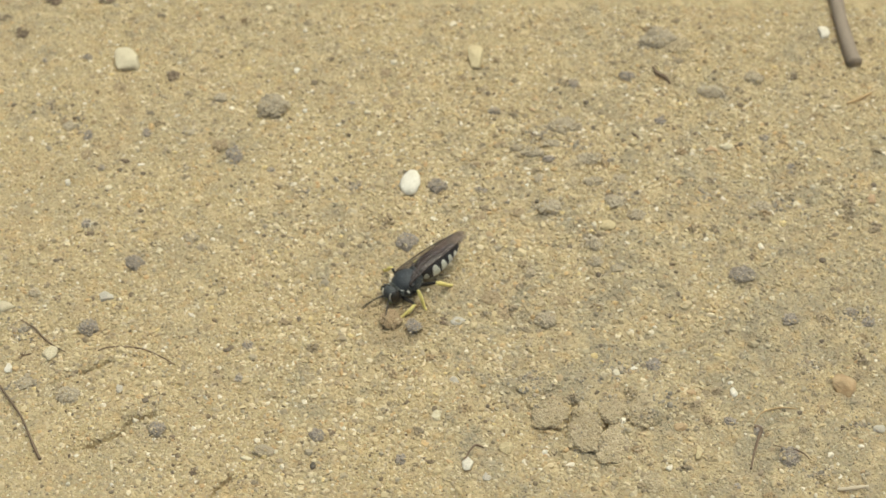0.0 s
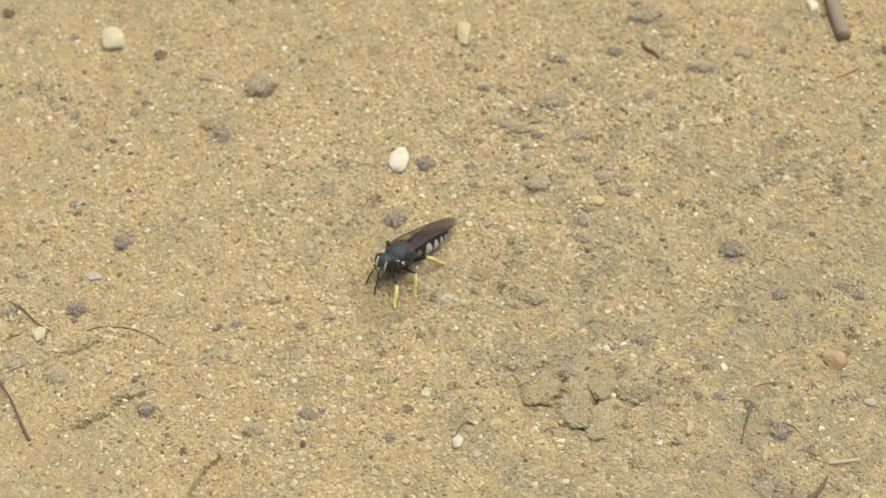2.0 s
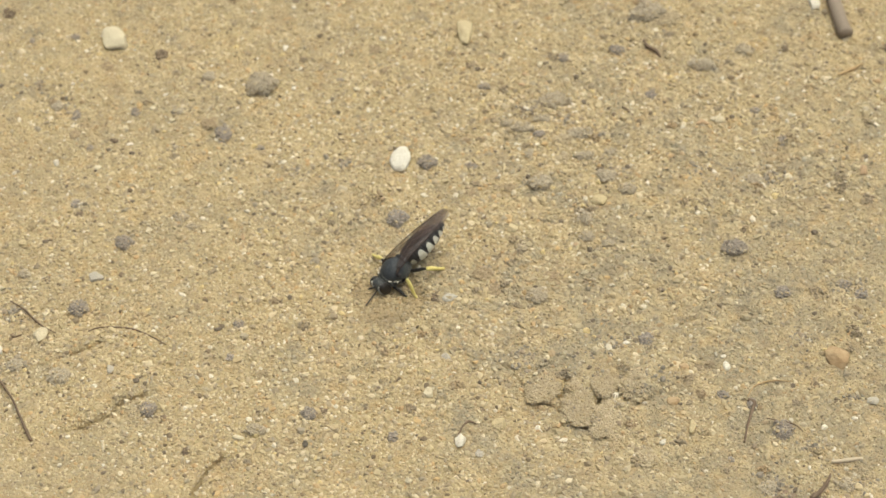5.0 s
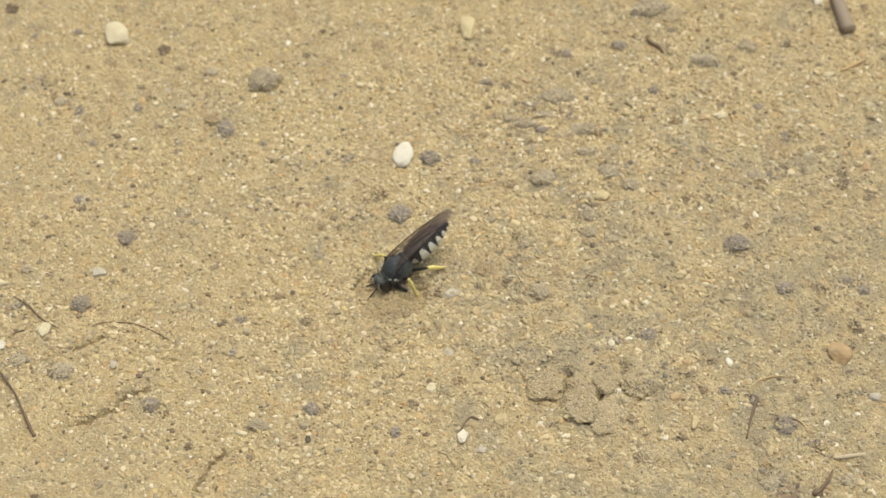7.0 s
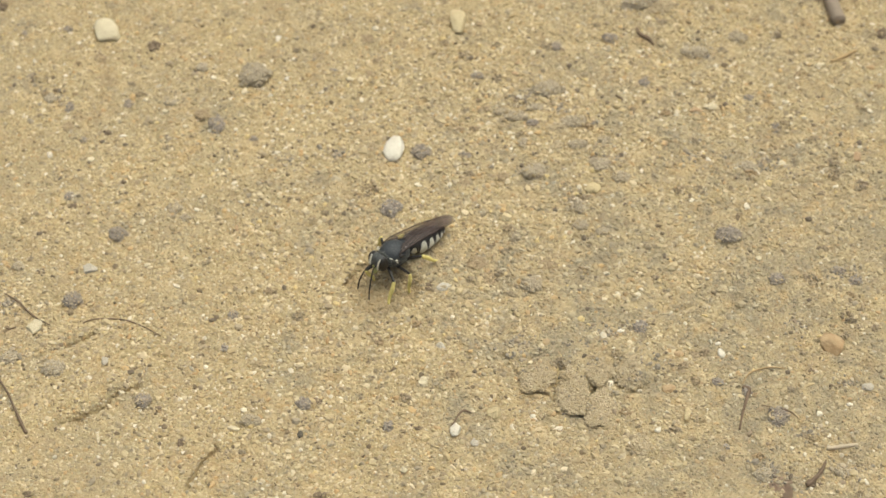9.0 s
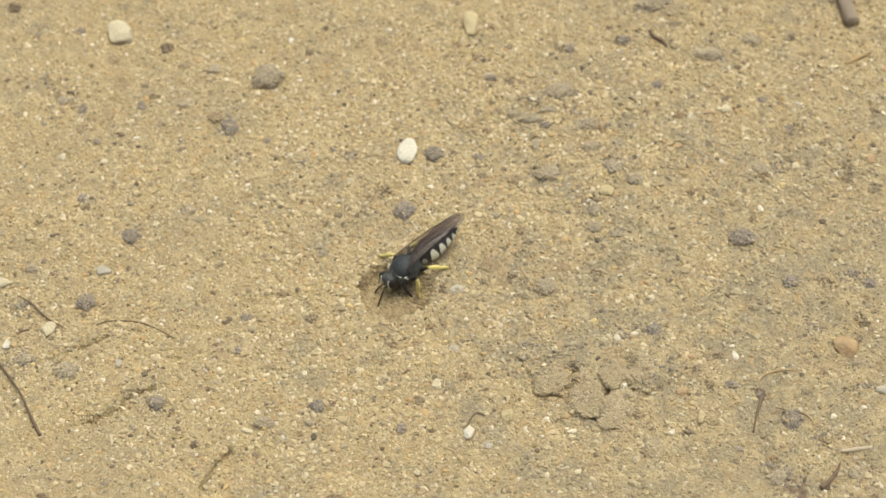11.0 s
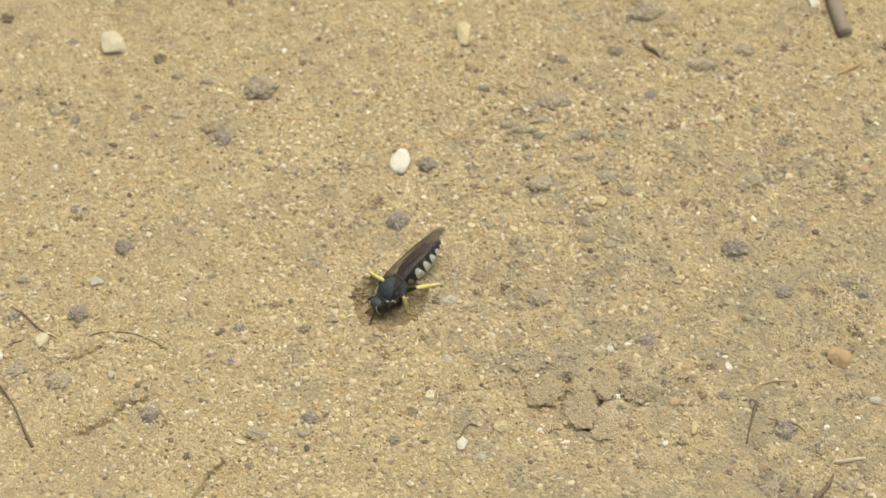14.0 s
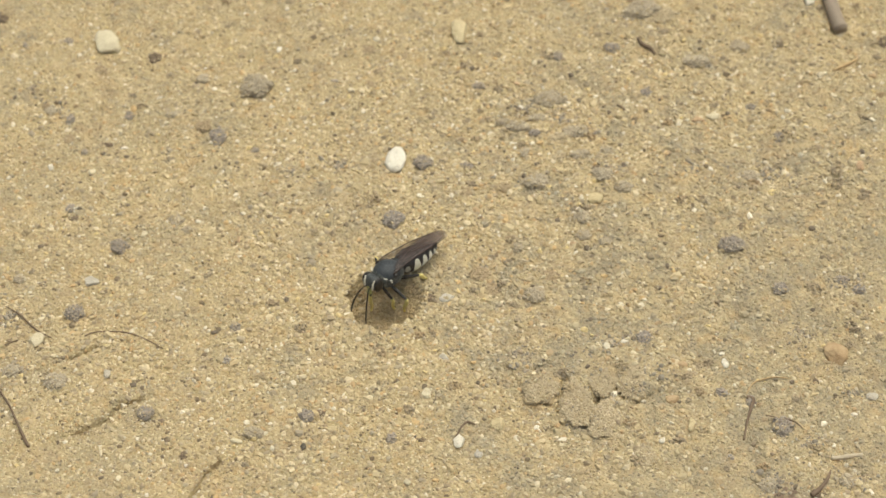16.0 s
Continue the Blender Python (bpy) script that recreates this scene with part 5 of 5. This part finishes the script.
strand("rootlet", ((30.6, 32.8), (31.3, 32.0), (32.3, 30.8)), (0.10, 0.22, 0.14), ROOT, "tiny dark rootlet on the sand", "root", lift=1.0)
strand("root_fibre", ((47.9, -33.4), (49.7, -33.8), (51.1, -34.3), (52.2, -34.9), (53.0, -35.9)), (0.06, 0.12, 0.12, 0.11, 0.06), ROOT, "thin brown root fibre across a grey clod", "root", lift=7.0)
bark_flake(48.9, -48.1, 4.0, 5.0, -35)
orange_stone = stone("rust", -9.2, -8.9, 3.4, 3.6, "flat orange-brown sand clod before the wasp", True)
grey_crumb = stone("slate", -5.5, -10.6, 2.4, 2.6, "grey soil crumb at the edge of the pit", True)
pit_floor_sand = build_pit_sand("damp_shaded_sand", "freshly dug damp brown sand on the pit floor, darkened for shade", DAMP_SHADED_BED, DAMP_SHADED_GRAINS, 11, 0.2)
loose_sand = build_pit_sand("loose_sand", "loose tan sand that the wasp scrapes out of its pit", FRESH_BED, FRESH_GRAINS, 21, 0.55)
wasp, feelers, limbs = build_wasp()

# seconds, place of the thorax in millimetres, nose-down angle and heading in degrees
WASP_ROWS = [
    (0, -6.70, -3.07, 2.04, 7.8, 221.1), (0.1, -5.98, -2.62, 0.87, 14.6, 221.4), (0.2, -5.93, -2.70, 2.56, -3.5, 221.7), (0.3, -6.07, -2.96, 3.42, -10.1, 221.9),
    (0.4, -6.12, -3.13, 3.50, -9.2, 222.2), (0.5, -6.24, -3.36, 3.66, -8.6, 222.5), (0.6, -6.44, -3.43, 3.77, -7.1, 222.4), (0.7, -6.80, -3.62, 3.89, -1.1, 222.4),
    (0.8, -7.07, -3.74, 2.79, 18.1, 222.3), (0.9, -6.89, -3.48, 2.35, 9.8, 222.3), (1, -6.25, -2.85, 2.51, -1.7, 222.2), (1.1, -5.80, -2.50, 3.40, -11.4, 221.8),
    (1.2, -5.87, -2.59, 3.15, -10.1, 221.4), (1.3, -6.33, -2.99, 1.71, 3.7, 221.1), (1.4, -6.67, -3.30, 1.23, 12.7, 220.7), (1.5, -6.69, -3.33, 2.14, 12.5, 220.3),
    (1.6, -6.43, -3.12, 3.29, -8.0, 221.2), (1.7, -6.32, -3.01, 3.47, -12.3, 222.1), (1.8, -6.39, -3.06, 3.63, -13.1, 222.9), (1.9, -6.27, -2.97, 3.37, -13.4, 223.8),
    (2, -6.09, -2.80, 2.76, -10.9, 224.7), (2.1, -6.22, -3.10, 2.44, 3.8, 224.1), (2.2, -6.46, -3.49, 2.70, 10.9, 223.5), (2.3, -6.30, -3.53, 3.32, 8.0, 223.0),
    (2.4, -6.02, -3.50, 4.35, -10.7, 222.4), (2.5, -6.13, -3.77, 4.05, -10.7, 221.8), (2.6, -6.58, -4.10, 2.12, 4.8, 222.0), (2.7, -6.79, -4.25, 1.79, 11.2, 222.2),
    (2.8, -6.65, -4.10, 1.29, 19.8, 222.4), (2.9, -6.34, -3.81, 2.36, -1.3, 222.6), (3, -6.14, -3.62, 3.47, -12.5, 222.8), (3.1, -6.18, -3.61, 3.49, -14.0, 222.7),
    (3.2, -6.45, -3.78, 2.48, -3.9, 222.5), (3.3, -6.60, -3.87, 1.23, 9.2, 222.4), (3.4, -6.45, -3.70, 1.18, 11.8, 222.3), (3.5, -6.14, -3.41, 3.23, -10.0, 222.1),
    (3.6, -6.10, -3.46, 3.23, -12.3, 221.8), (3.7, -6.40, -3.81, 1.67, -0.8, 221.5), (3.8, -6.70, -4.16, 1.53, 11.6, 221.2), (3.9, -6.85, -4.37, 1.48, 15.7, 220.9),
    (4, -6.79, -4.42, 1.39, 9.9, 220.7), (4.1, -6.48, -4.19, 2.18, 5.7, 220.7), (4.2, -6.31, -4.07, 2.96, -1.8, 220.7), (4.3, -6.59, -4.31, 2.52, 10.7, 220.8),
    (4.4, -6.90, -4.59, 2.69, 16.8, 220.8), (4.5, -6.78, -4.52, 3.31, 12.8, 220.8), (4.6, -6.55, -4.35, 4.33, -7.1, 220.9), (4.7, -6.71, -4.50, 4.03, -8.2, 220.9),
    (4.8, -7.08, -4.83, 2.09, 7.5, 220.9), (4.9, -7.24, -4.97, 1.76, 14.2, 221.0), (5, -7.03, -4.82, 1.26, 23.0, 221.0), (5.1, -6.65, -4.53, 2.33, 2.2, 221.1),
    (5.2, -6.38, -4.33, 3.43, -8.8, 221.1), (5.3, -6.40, -4.37, 3.46, -9.7, 221.1), (5.4, -6.64, -4.58, 2.45, 0.9, 221.2), (5.5, -6.77, -4.72, 1.21, 14.5, 221.2),
    (5.6, -6.61, -4.60, 1.16, 17.6, 221.2), (5.7, -6.28, -4.34, 3.21, -3.7, 221.3), (5.8, -6.20, -4.31, 3.22, -7.2, 221.3), (5.9, -6.49, -4.56, 1.66, 3.0, 221.3),
    (6, -6.76, -4.81, 1.52, 14.2, 221.4), (6.1, -6.88, -4.92, 1.48, 17.2, 221.4), (6.2, -6.84, -4.91, 1.02, 12.9, 221.5), (6.3, -6.52, -4.68, 0.40, 18.3, 221.5),
    (6.4, -6.18, -4.40, 2.53, -4.8, 221.5), (6.5, -6.17, -4.42, 3.29, -10.7, 221.6), (6.6, -6.49, -4.71, 3.12, -3.2, 220.5), (6.7, -7.08, -5.21, 1.41, 19.4, 219.4),
    (6.8, -7.54, -5.60, 1.48, 19.1, 218.3), (6.9, -7.61, -5.69, 1.16, 26.0, 217.2), (7, -7.19, -5.37, 1.31, 24.9, 216.1), (7.1, -6.48, -4.75, 2.64, 6.0, 217.0),
    (7.2, -6.14, -4.43, 3.24, -3.2, 218.0), (7.3, -6.38, -4.61, 3.08, -5.4, 219.0), (7.4, -6.95, -5.04, 1.35, 4.7, 220.0), (7.5, -7.44, -5.41, 1.26, 15.2, 221.0),
    (7.6, -7.69, -5.76, 1.16, 18.8, 221.4), (7.7, -7.72, -5.93, 1.02, 14.3, 221.7), (7.8, -7.23, -5.65, 1.73, 8.6, 222.1), (7.9, -6.59, -5.25, 2.71, -4.3, 222.4),
    (8, -6.45, -5.27, 3.09, -7.3, 222.8), (8.1, -6.66, -5.43, 3.50, -7.6, 222.3), (8.2, -6.73, -5.45, 3.85, -7.7, 221.7), (8.3, -6.55, -5.29, 3.81, -9.9, 221.2),
    (8.4, -6.56, -5.27, 3.53, -9.4, 220.7), (8.5, -6.89, -5.51, 2.14, 0.7, 220.1), (8.6, -7.05, -5.62, 1.06, 14.0, 220.5), (8.7, -6.87, -5.43, 0.88, 13.7, 220.8),
    (8.8, -6.46, -5.06, 1.18, 4.6, 221.2), (8.9, -6.13, -4.77, 2.36, -6.7, 221.5), (9, -6.32, -4.90, 3.03, -9.5, 221.9), (9.1, -6.78, -5.29, 2.62, -1.6, 221.8),
    (9.2, -7.08, -5.56, 1.41, 15.8, 221.7), (9.3, -6.92, -5.45, 1.35, 9.5, 221.6), (9.4, -6.28, -4.94, 2.64, -6.9, 221.4), (9.5, -5.91, -4.66, 3.22, -12.7, 221.3),
    (9.6, -6.13, -4.86, 3.04, -11.4, 221.2), (9.7, -6.67, -5.33, 1.29, 2.1, 221.1), (9.8, -7.13, -5.73, 1.18, 16.1, 221.0), (9.9, -7.39, -5.97, 1.10, 19.4, 220.9),
    (10, -7.42, -6.01, 0.99, 14.6, 220.8), (10.1, -6.93, -5.63, 1.72, 8.7, 220.7), (10.2, -6.30, -5.12, 2.72, -4.5, 220.5), (10.3, -6.17, -5.03, 3.12, -7.9, 220.4),
    (10.4, -6.39, -5.25, 3.51, -8.7, 220.3), (10.5, -6.47, -5.34, 3.83, -9.4, 220.2), (10.6, -6.31, -5.22, 3.77, -12.1, 220.1), (10.7, -6.34, -5.26, 3.48, -12.1, 220.0),
    (10.8, -6.68, -5.56, 2.06, -2.6, 219.9), (10.9, -6.83, -5.71, 1.00, 11.7, 219.8), (11, -6.65, -5.58, 0.85, 12.5, 219.6), (11.1, -6.24, -5.26, 1.17, 4.4, 219.5),
    (11.2, -6.08, -5.15, 2.36, -5.4, 219.4), (11.3, -6.45, -5.48, 3.17, -6.0, 219.3), (11.4, -6.88, -5.86, 3.03, -3.0, 219.2), (11.5, -7.34, -6.26, 0.46, 14.1, 219.1),
    (11.6, -7.61, -6.56, 0.41, 22.1, 219.9), (11.7, -7.51, -6.56, -0.15, 25.1, 220.6), (11.8, -7.26, -6.45, -0.31, 20.9, 221.4), (11.9, -6.84, -6.18, 1.73, 7.7, 222.2),
    (12, -6.50, -5.98, 3.70, -8.5, 223.0), (12.1, -6.60, -6.01, 4.42, -11.6, 222.4), (12.2, -6.93, -6.22, 4.12, -7.9, 221.9), (12.3, -7.45, -6.59, 1.25, 12.7, 221.3),
    (12.4, -7.91, -6.90, 0.49, 16.7, 220.7), (12.5, -8.07, -6.98, 0.62, 22.4, 220.2), (12.6, -7.62, -6.76, 0.83, 18.5, 220.2), (12.7, -6.90, -6.33, 3.11, -1.8, 220.2),
    (12.8, -6.48, -6.14, 3.60, -7.0, 220.2), (12.9, -6.71, -6.48, 3.42, -5.3, 220.3), (13, -7.32, -7.15, 1.68, 9.5, 220.3), (13.1, -7.71, -7.30, 0.25, 23.8, 220.6),
    (13.2, -7.95, -7.31, -0.72, 23.5, 220.9), (13.3, -8.02, -7.19, -0.89, 17.7, 221.2), (13.4, -7.41, -6.49, -0.22, 11.5, 221.5), (13.5, -6.48, -5.55, 2.89, -7.5, 221.9),
    (13.6, -6.09, -5.32, 3.56, -8.6, 221.7), (13.7, -6.21, -5.50, 3.20, -4.9, 221.6), (13.8, -6.62, -5.94, 0.77, 10.2, 221.5), (13.9, -7.10, -6.41, -0.03, 20.3, 221.3),
    (14, -7.53, -6.85, -0.29, 23.8, 221.2), (14.1, -7.72, -6.88, -0.50, 21.1, 221.9), (14.2, -7.27, -6.40, 0.20, 13.2, 222.6), (14.3, -6.54, -5.68, 2.46, -5.0, 223.2),
    (14.4, -6.22, -5.29, 2.75, -8.8, 223.9), (14.5, -6.54, -5.44, 2.33, -7.6, 224.6), (14.6, -7.50, -6.36, 0.25, 9.0, 223.4), (14.7, -8.33, -7.16, 0.17, 17.8, 222.2),
    (14.8, -8.48, -7.40, -0.14, 25.1, 221.0), (14.9, -8.10, -7.22, -0.72, 24.2, 219.8), (15, -7.36, -6.72, 0.61, 13.1, 218.7), (15.1, -6.69, -6.23, 2.62, -0.9, 219.4),
    (15.2, -6.54, -6.16, 2.89, -5.2, 220.1), (15.3, -6.86, -6.50, 1.48, 0.6, 220.8), (15.4, -7.72, -7.26, -0.50, 17.3, 221.5), (15.5, -8.50, -7.96, -0.56, 17.4, 222.2),
    (15.6, -8.86, -8.28, -0.71, 22.3, 222.7), (15.7, -8.56, -8.05, -0.13, 22.5, 223.2), (15.8, -7.85, -7.49, 2.38, 1.5, 223.7), (15.9, -7.46, -7.19, 3.30, -6.0, 224.2),
    (16, -7.60, -7.33, 3.81, -7.9, 224.7),
]

HEADING = 221.5
# where the feet stand: seconds, x, y
FEET = {
    ("fore_leg", 1): ((0, -6.8, -10.4), (2, -6.8, -10.8), (3, -6.8, -10.5), (4, -6.4, -10.0), (6.5, -6.3, -9.3), (8, -6.9, -10.9), (9, -7.2, -11.2), (12, -6.7, -10.0), (13.5, -6.2, -9.2), (14.5, -6.1, -9.0), (16, -6.8, -8.7)),
    ("middle_leg", 1): ((0, -3.6, -6.9), (1, -3.4, -7.6), (2, -3.6, -8.8), (2.5, -3.5, -8.0), (4, -3.8, -8.5), (6.5, -3.6, -8.8), (7.5, -4.3, -8.9), (9, -4.0, -9.1), (11.5, -4.6, -9.1), (12.5, -4.8, -9.9), (14, -5.1, -9.6), (14.5, -4.8, -9.3),
                        (15, -4.9, -10.0), (15.5, -5.5, -9.9), (16, -5.2, -9.5)),
    ("hind_leg", 1): ((0, 0.4, -1.9), (1, 0.8, -2.0), (2.5, 0.9, -2.4), (4, 0.6, -3.3), (6.5, 0.3, -3.3), (7.3, 0.2, -4.5), (8, 0.2, -3.8), (8.5, 0.2, -4.4), (9, 0.4, -4.1), (11.5, -0.2, -5.1), (12, 0.0, -4.5), (12.5, -0.3, -5.5),
                      (13.5, 0.0, -4.7), (14, -0.3, -6.1), (14.5, -0.1, -4.6), (15.2, -1.1, -6.2), (16, -1.8, -5.2)),
    ("middle_leg", -1): ((0, -10.4, 1.4), (2, -10.0, 1.0), (4, -10.4, 0.1), (7.2, -11.0, -1.2), (9, -10.6, -1.2), (11.5, -10.7, -2.1), (13, -11.3, -2.5), (14, -11.1, -3.4), (16, -11.0, -4.1)),
}


def body_pose(row):
    t, x, y, z, down, heading = row
    return pose(x * MM, y * MM, z * MM, 4 + 7 * max(0.0, min(1.0, down / 18)), down, heading)


def two_bones(hip, foot, a, b, out):
    """Turns of thigh and shin that bring the foot to its place, in the body's space."""
    way = foot - hip
    d = min(max(way.length, abs(a - b) + 0.3), a + b - 0.1)
    way.normalize()
    bend = (out - way * out.dot(way)).normalized()
    c = (a * a + d * d - b * b) / (2 * a * d)
    knee = hip + way * (a * c) + bend * (a * math.sqrt(max(0.0, 1 - c * c)))
    end = hip + way * d

    def bone(start, stop):
        x = (stop - start).normalized()
        y = bend.cross(x)
        y = y.normalized() if y.length > 1e-4 else x.orthogonal().normalized()
        m = Matrix((x, y, x.cross(y))).transposed().to_4x4()
        m.translation = start * MM
        return m

    thigh = bone(hip, knee)
    return thigh, thigh.inverted() @ bone(knee, end)


def motions():
    rows = WASP_ROWS
    walk(wasp, [(r[0], body_pose(r)) for r in rows])
    for heap, floor in ((pit_floor_sand, FLOOR_ROWS), (loose_sand, LOOSE_ROWS)):
        walk(heap, [(t, pose(PIT_X * MM, PIT_Y * MM, z * MM)) for t, z in floor])
    for ob, rows_of in ((orange_stone, ((0, 0, 0, 0), (0.12, 0, 0, 0), (0.3, 0.8, 0.6, -0.6), (0.6, 1.4, 1.0, -1.8), (2.0, 1.4, 1.0, -3.6), (16, 1.4, 1.0, -6.0))),
                        (grey_crumb, ((0, 0, 0, 0), (1.6, 0, 0, 0), (1.75, -0.9, 0.1, -0.2), (1.9, -1.6, 1.2, -1.2), (2.3, -1.8, 1.6, -2.8), (16, -1.8, 1.6, -6.0)))):
        home = ob.matrix_world.copy()
        walk(ob, [(t, Matrix.Translation((dx * MM, dy * MM, dz * MM)) @ home) for t, dx, dy, dz in rows_of])
    ahead = Vector((math.cos(radians(HEADING)), math.sin(radians(HEADING)), 0))
    left = Vector((-ahead.y, ahead.x, 0))
    times = [r[0] for r in rows]
    slow = []
    for t in times:  # the feet shuffle slowly after the body
        near = [r for r in rows if abs(r[0] - t) < 0.95]
        slow.append(Vector((sum(r[1] for r in near) / len(near), sum(r[2] for r in near) / len(near), 0)))
    for leg, shin, name, hip, a, b, foot, s, out in limbs:
        upper, lower = [], []
        for k, r in enumerate(rows):
            digging = max(0.0, min(1.0, (r[4] + 3) / 10))
            f, w = foot
            if name == "fore_leg":
                stroke = (1.0 if (k + (s > 0)) % 2 else -1.0) * digging
                f, w = f - 2.1 * digging + 0.7 * stroke, w - (2.9 if s > 0 else 0.3) * digging
            place = slow[k] + ahead * f + left * (w * s)
            if (name, s) in FEET:
                rest = FEET[name, s]
                at = [np.interp(r[0], [p[0] for p in rest], [p[j] for p in rest]) for j in (1, 2)]
                place = Vector((*at, 0)) + ahead * (f - foot[0]) + left * (w - foot[1])
            if name == "middle_leg" and s < 0:  # drawn in under the body between the strokes
                place += Vector((1.8, 0.8, 0)) * (1 - digging)
            place.z = max(height(place.x, place.y), pit_floor(r[0], place.x, place.y) if math.hypot(place.x - PIT_X, place.y - PIT_Y) < PIT_R else -9.0) + 0.12
            body = body_pose(r).inverted()
            inside = (body @ (place * MM)) / MM
            bend = out
            if name == "fore_leg":  # a digging leg folds outwards and back, and its foot sinks into the loose sand
                bend = out + Vector((-0.7, s * 0.9, -0.15)) * digging
                reach = inside - hip
                inside = hip + reach.normalized() * max(reach.length, 3.9 * digging)
            if name == "middle_leg" and s > 0:  # its knee stays high while the body dives
                bend = out + (body.to_3x3() @ Vector((0, 0, 1))) * 0.9 * digging
            m1, m2 = two_bones(hip, inside, a, b, bend)
            upper.append((r[0], m1))
            lower.append((r[0], m2))
        walk(leg, upper)
        walk(shin, lower)
    for feeler, s in feelers:
        turns = []
        for k, r in enumerate(rows):
            digging = max(0.0, min(1.0, (r[4] + 3) / 10))
            early = digging * max(0.0, min(1.0, (6.0 - r[0]) / 2))
            raised = digging * max(0.0, min(1.0, (10.5 - r[0]) / 2))
            lift = 26 - 1.0 * (r[4] + 10) - 34 * raised + 5 * math.sin(r[0] * 7.1 + s)
            spread = (-4 if s > 0 else 14) + 6 * math.sin(r[0] * 4.3 + 2 * s) + (24 * early if s > 0 else 0)
            turns.append((r[0], pose(3.85 * MM, s * 0.30 * MM, -0.35 * MM, 0, lift, s * spread)))
        walk(feeler, turns)


motions()
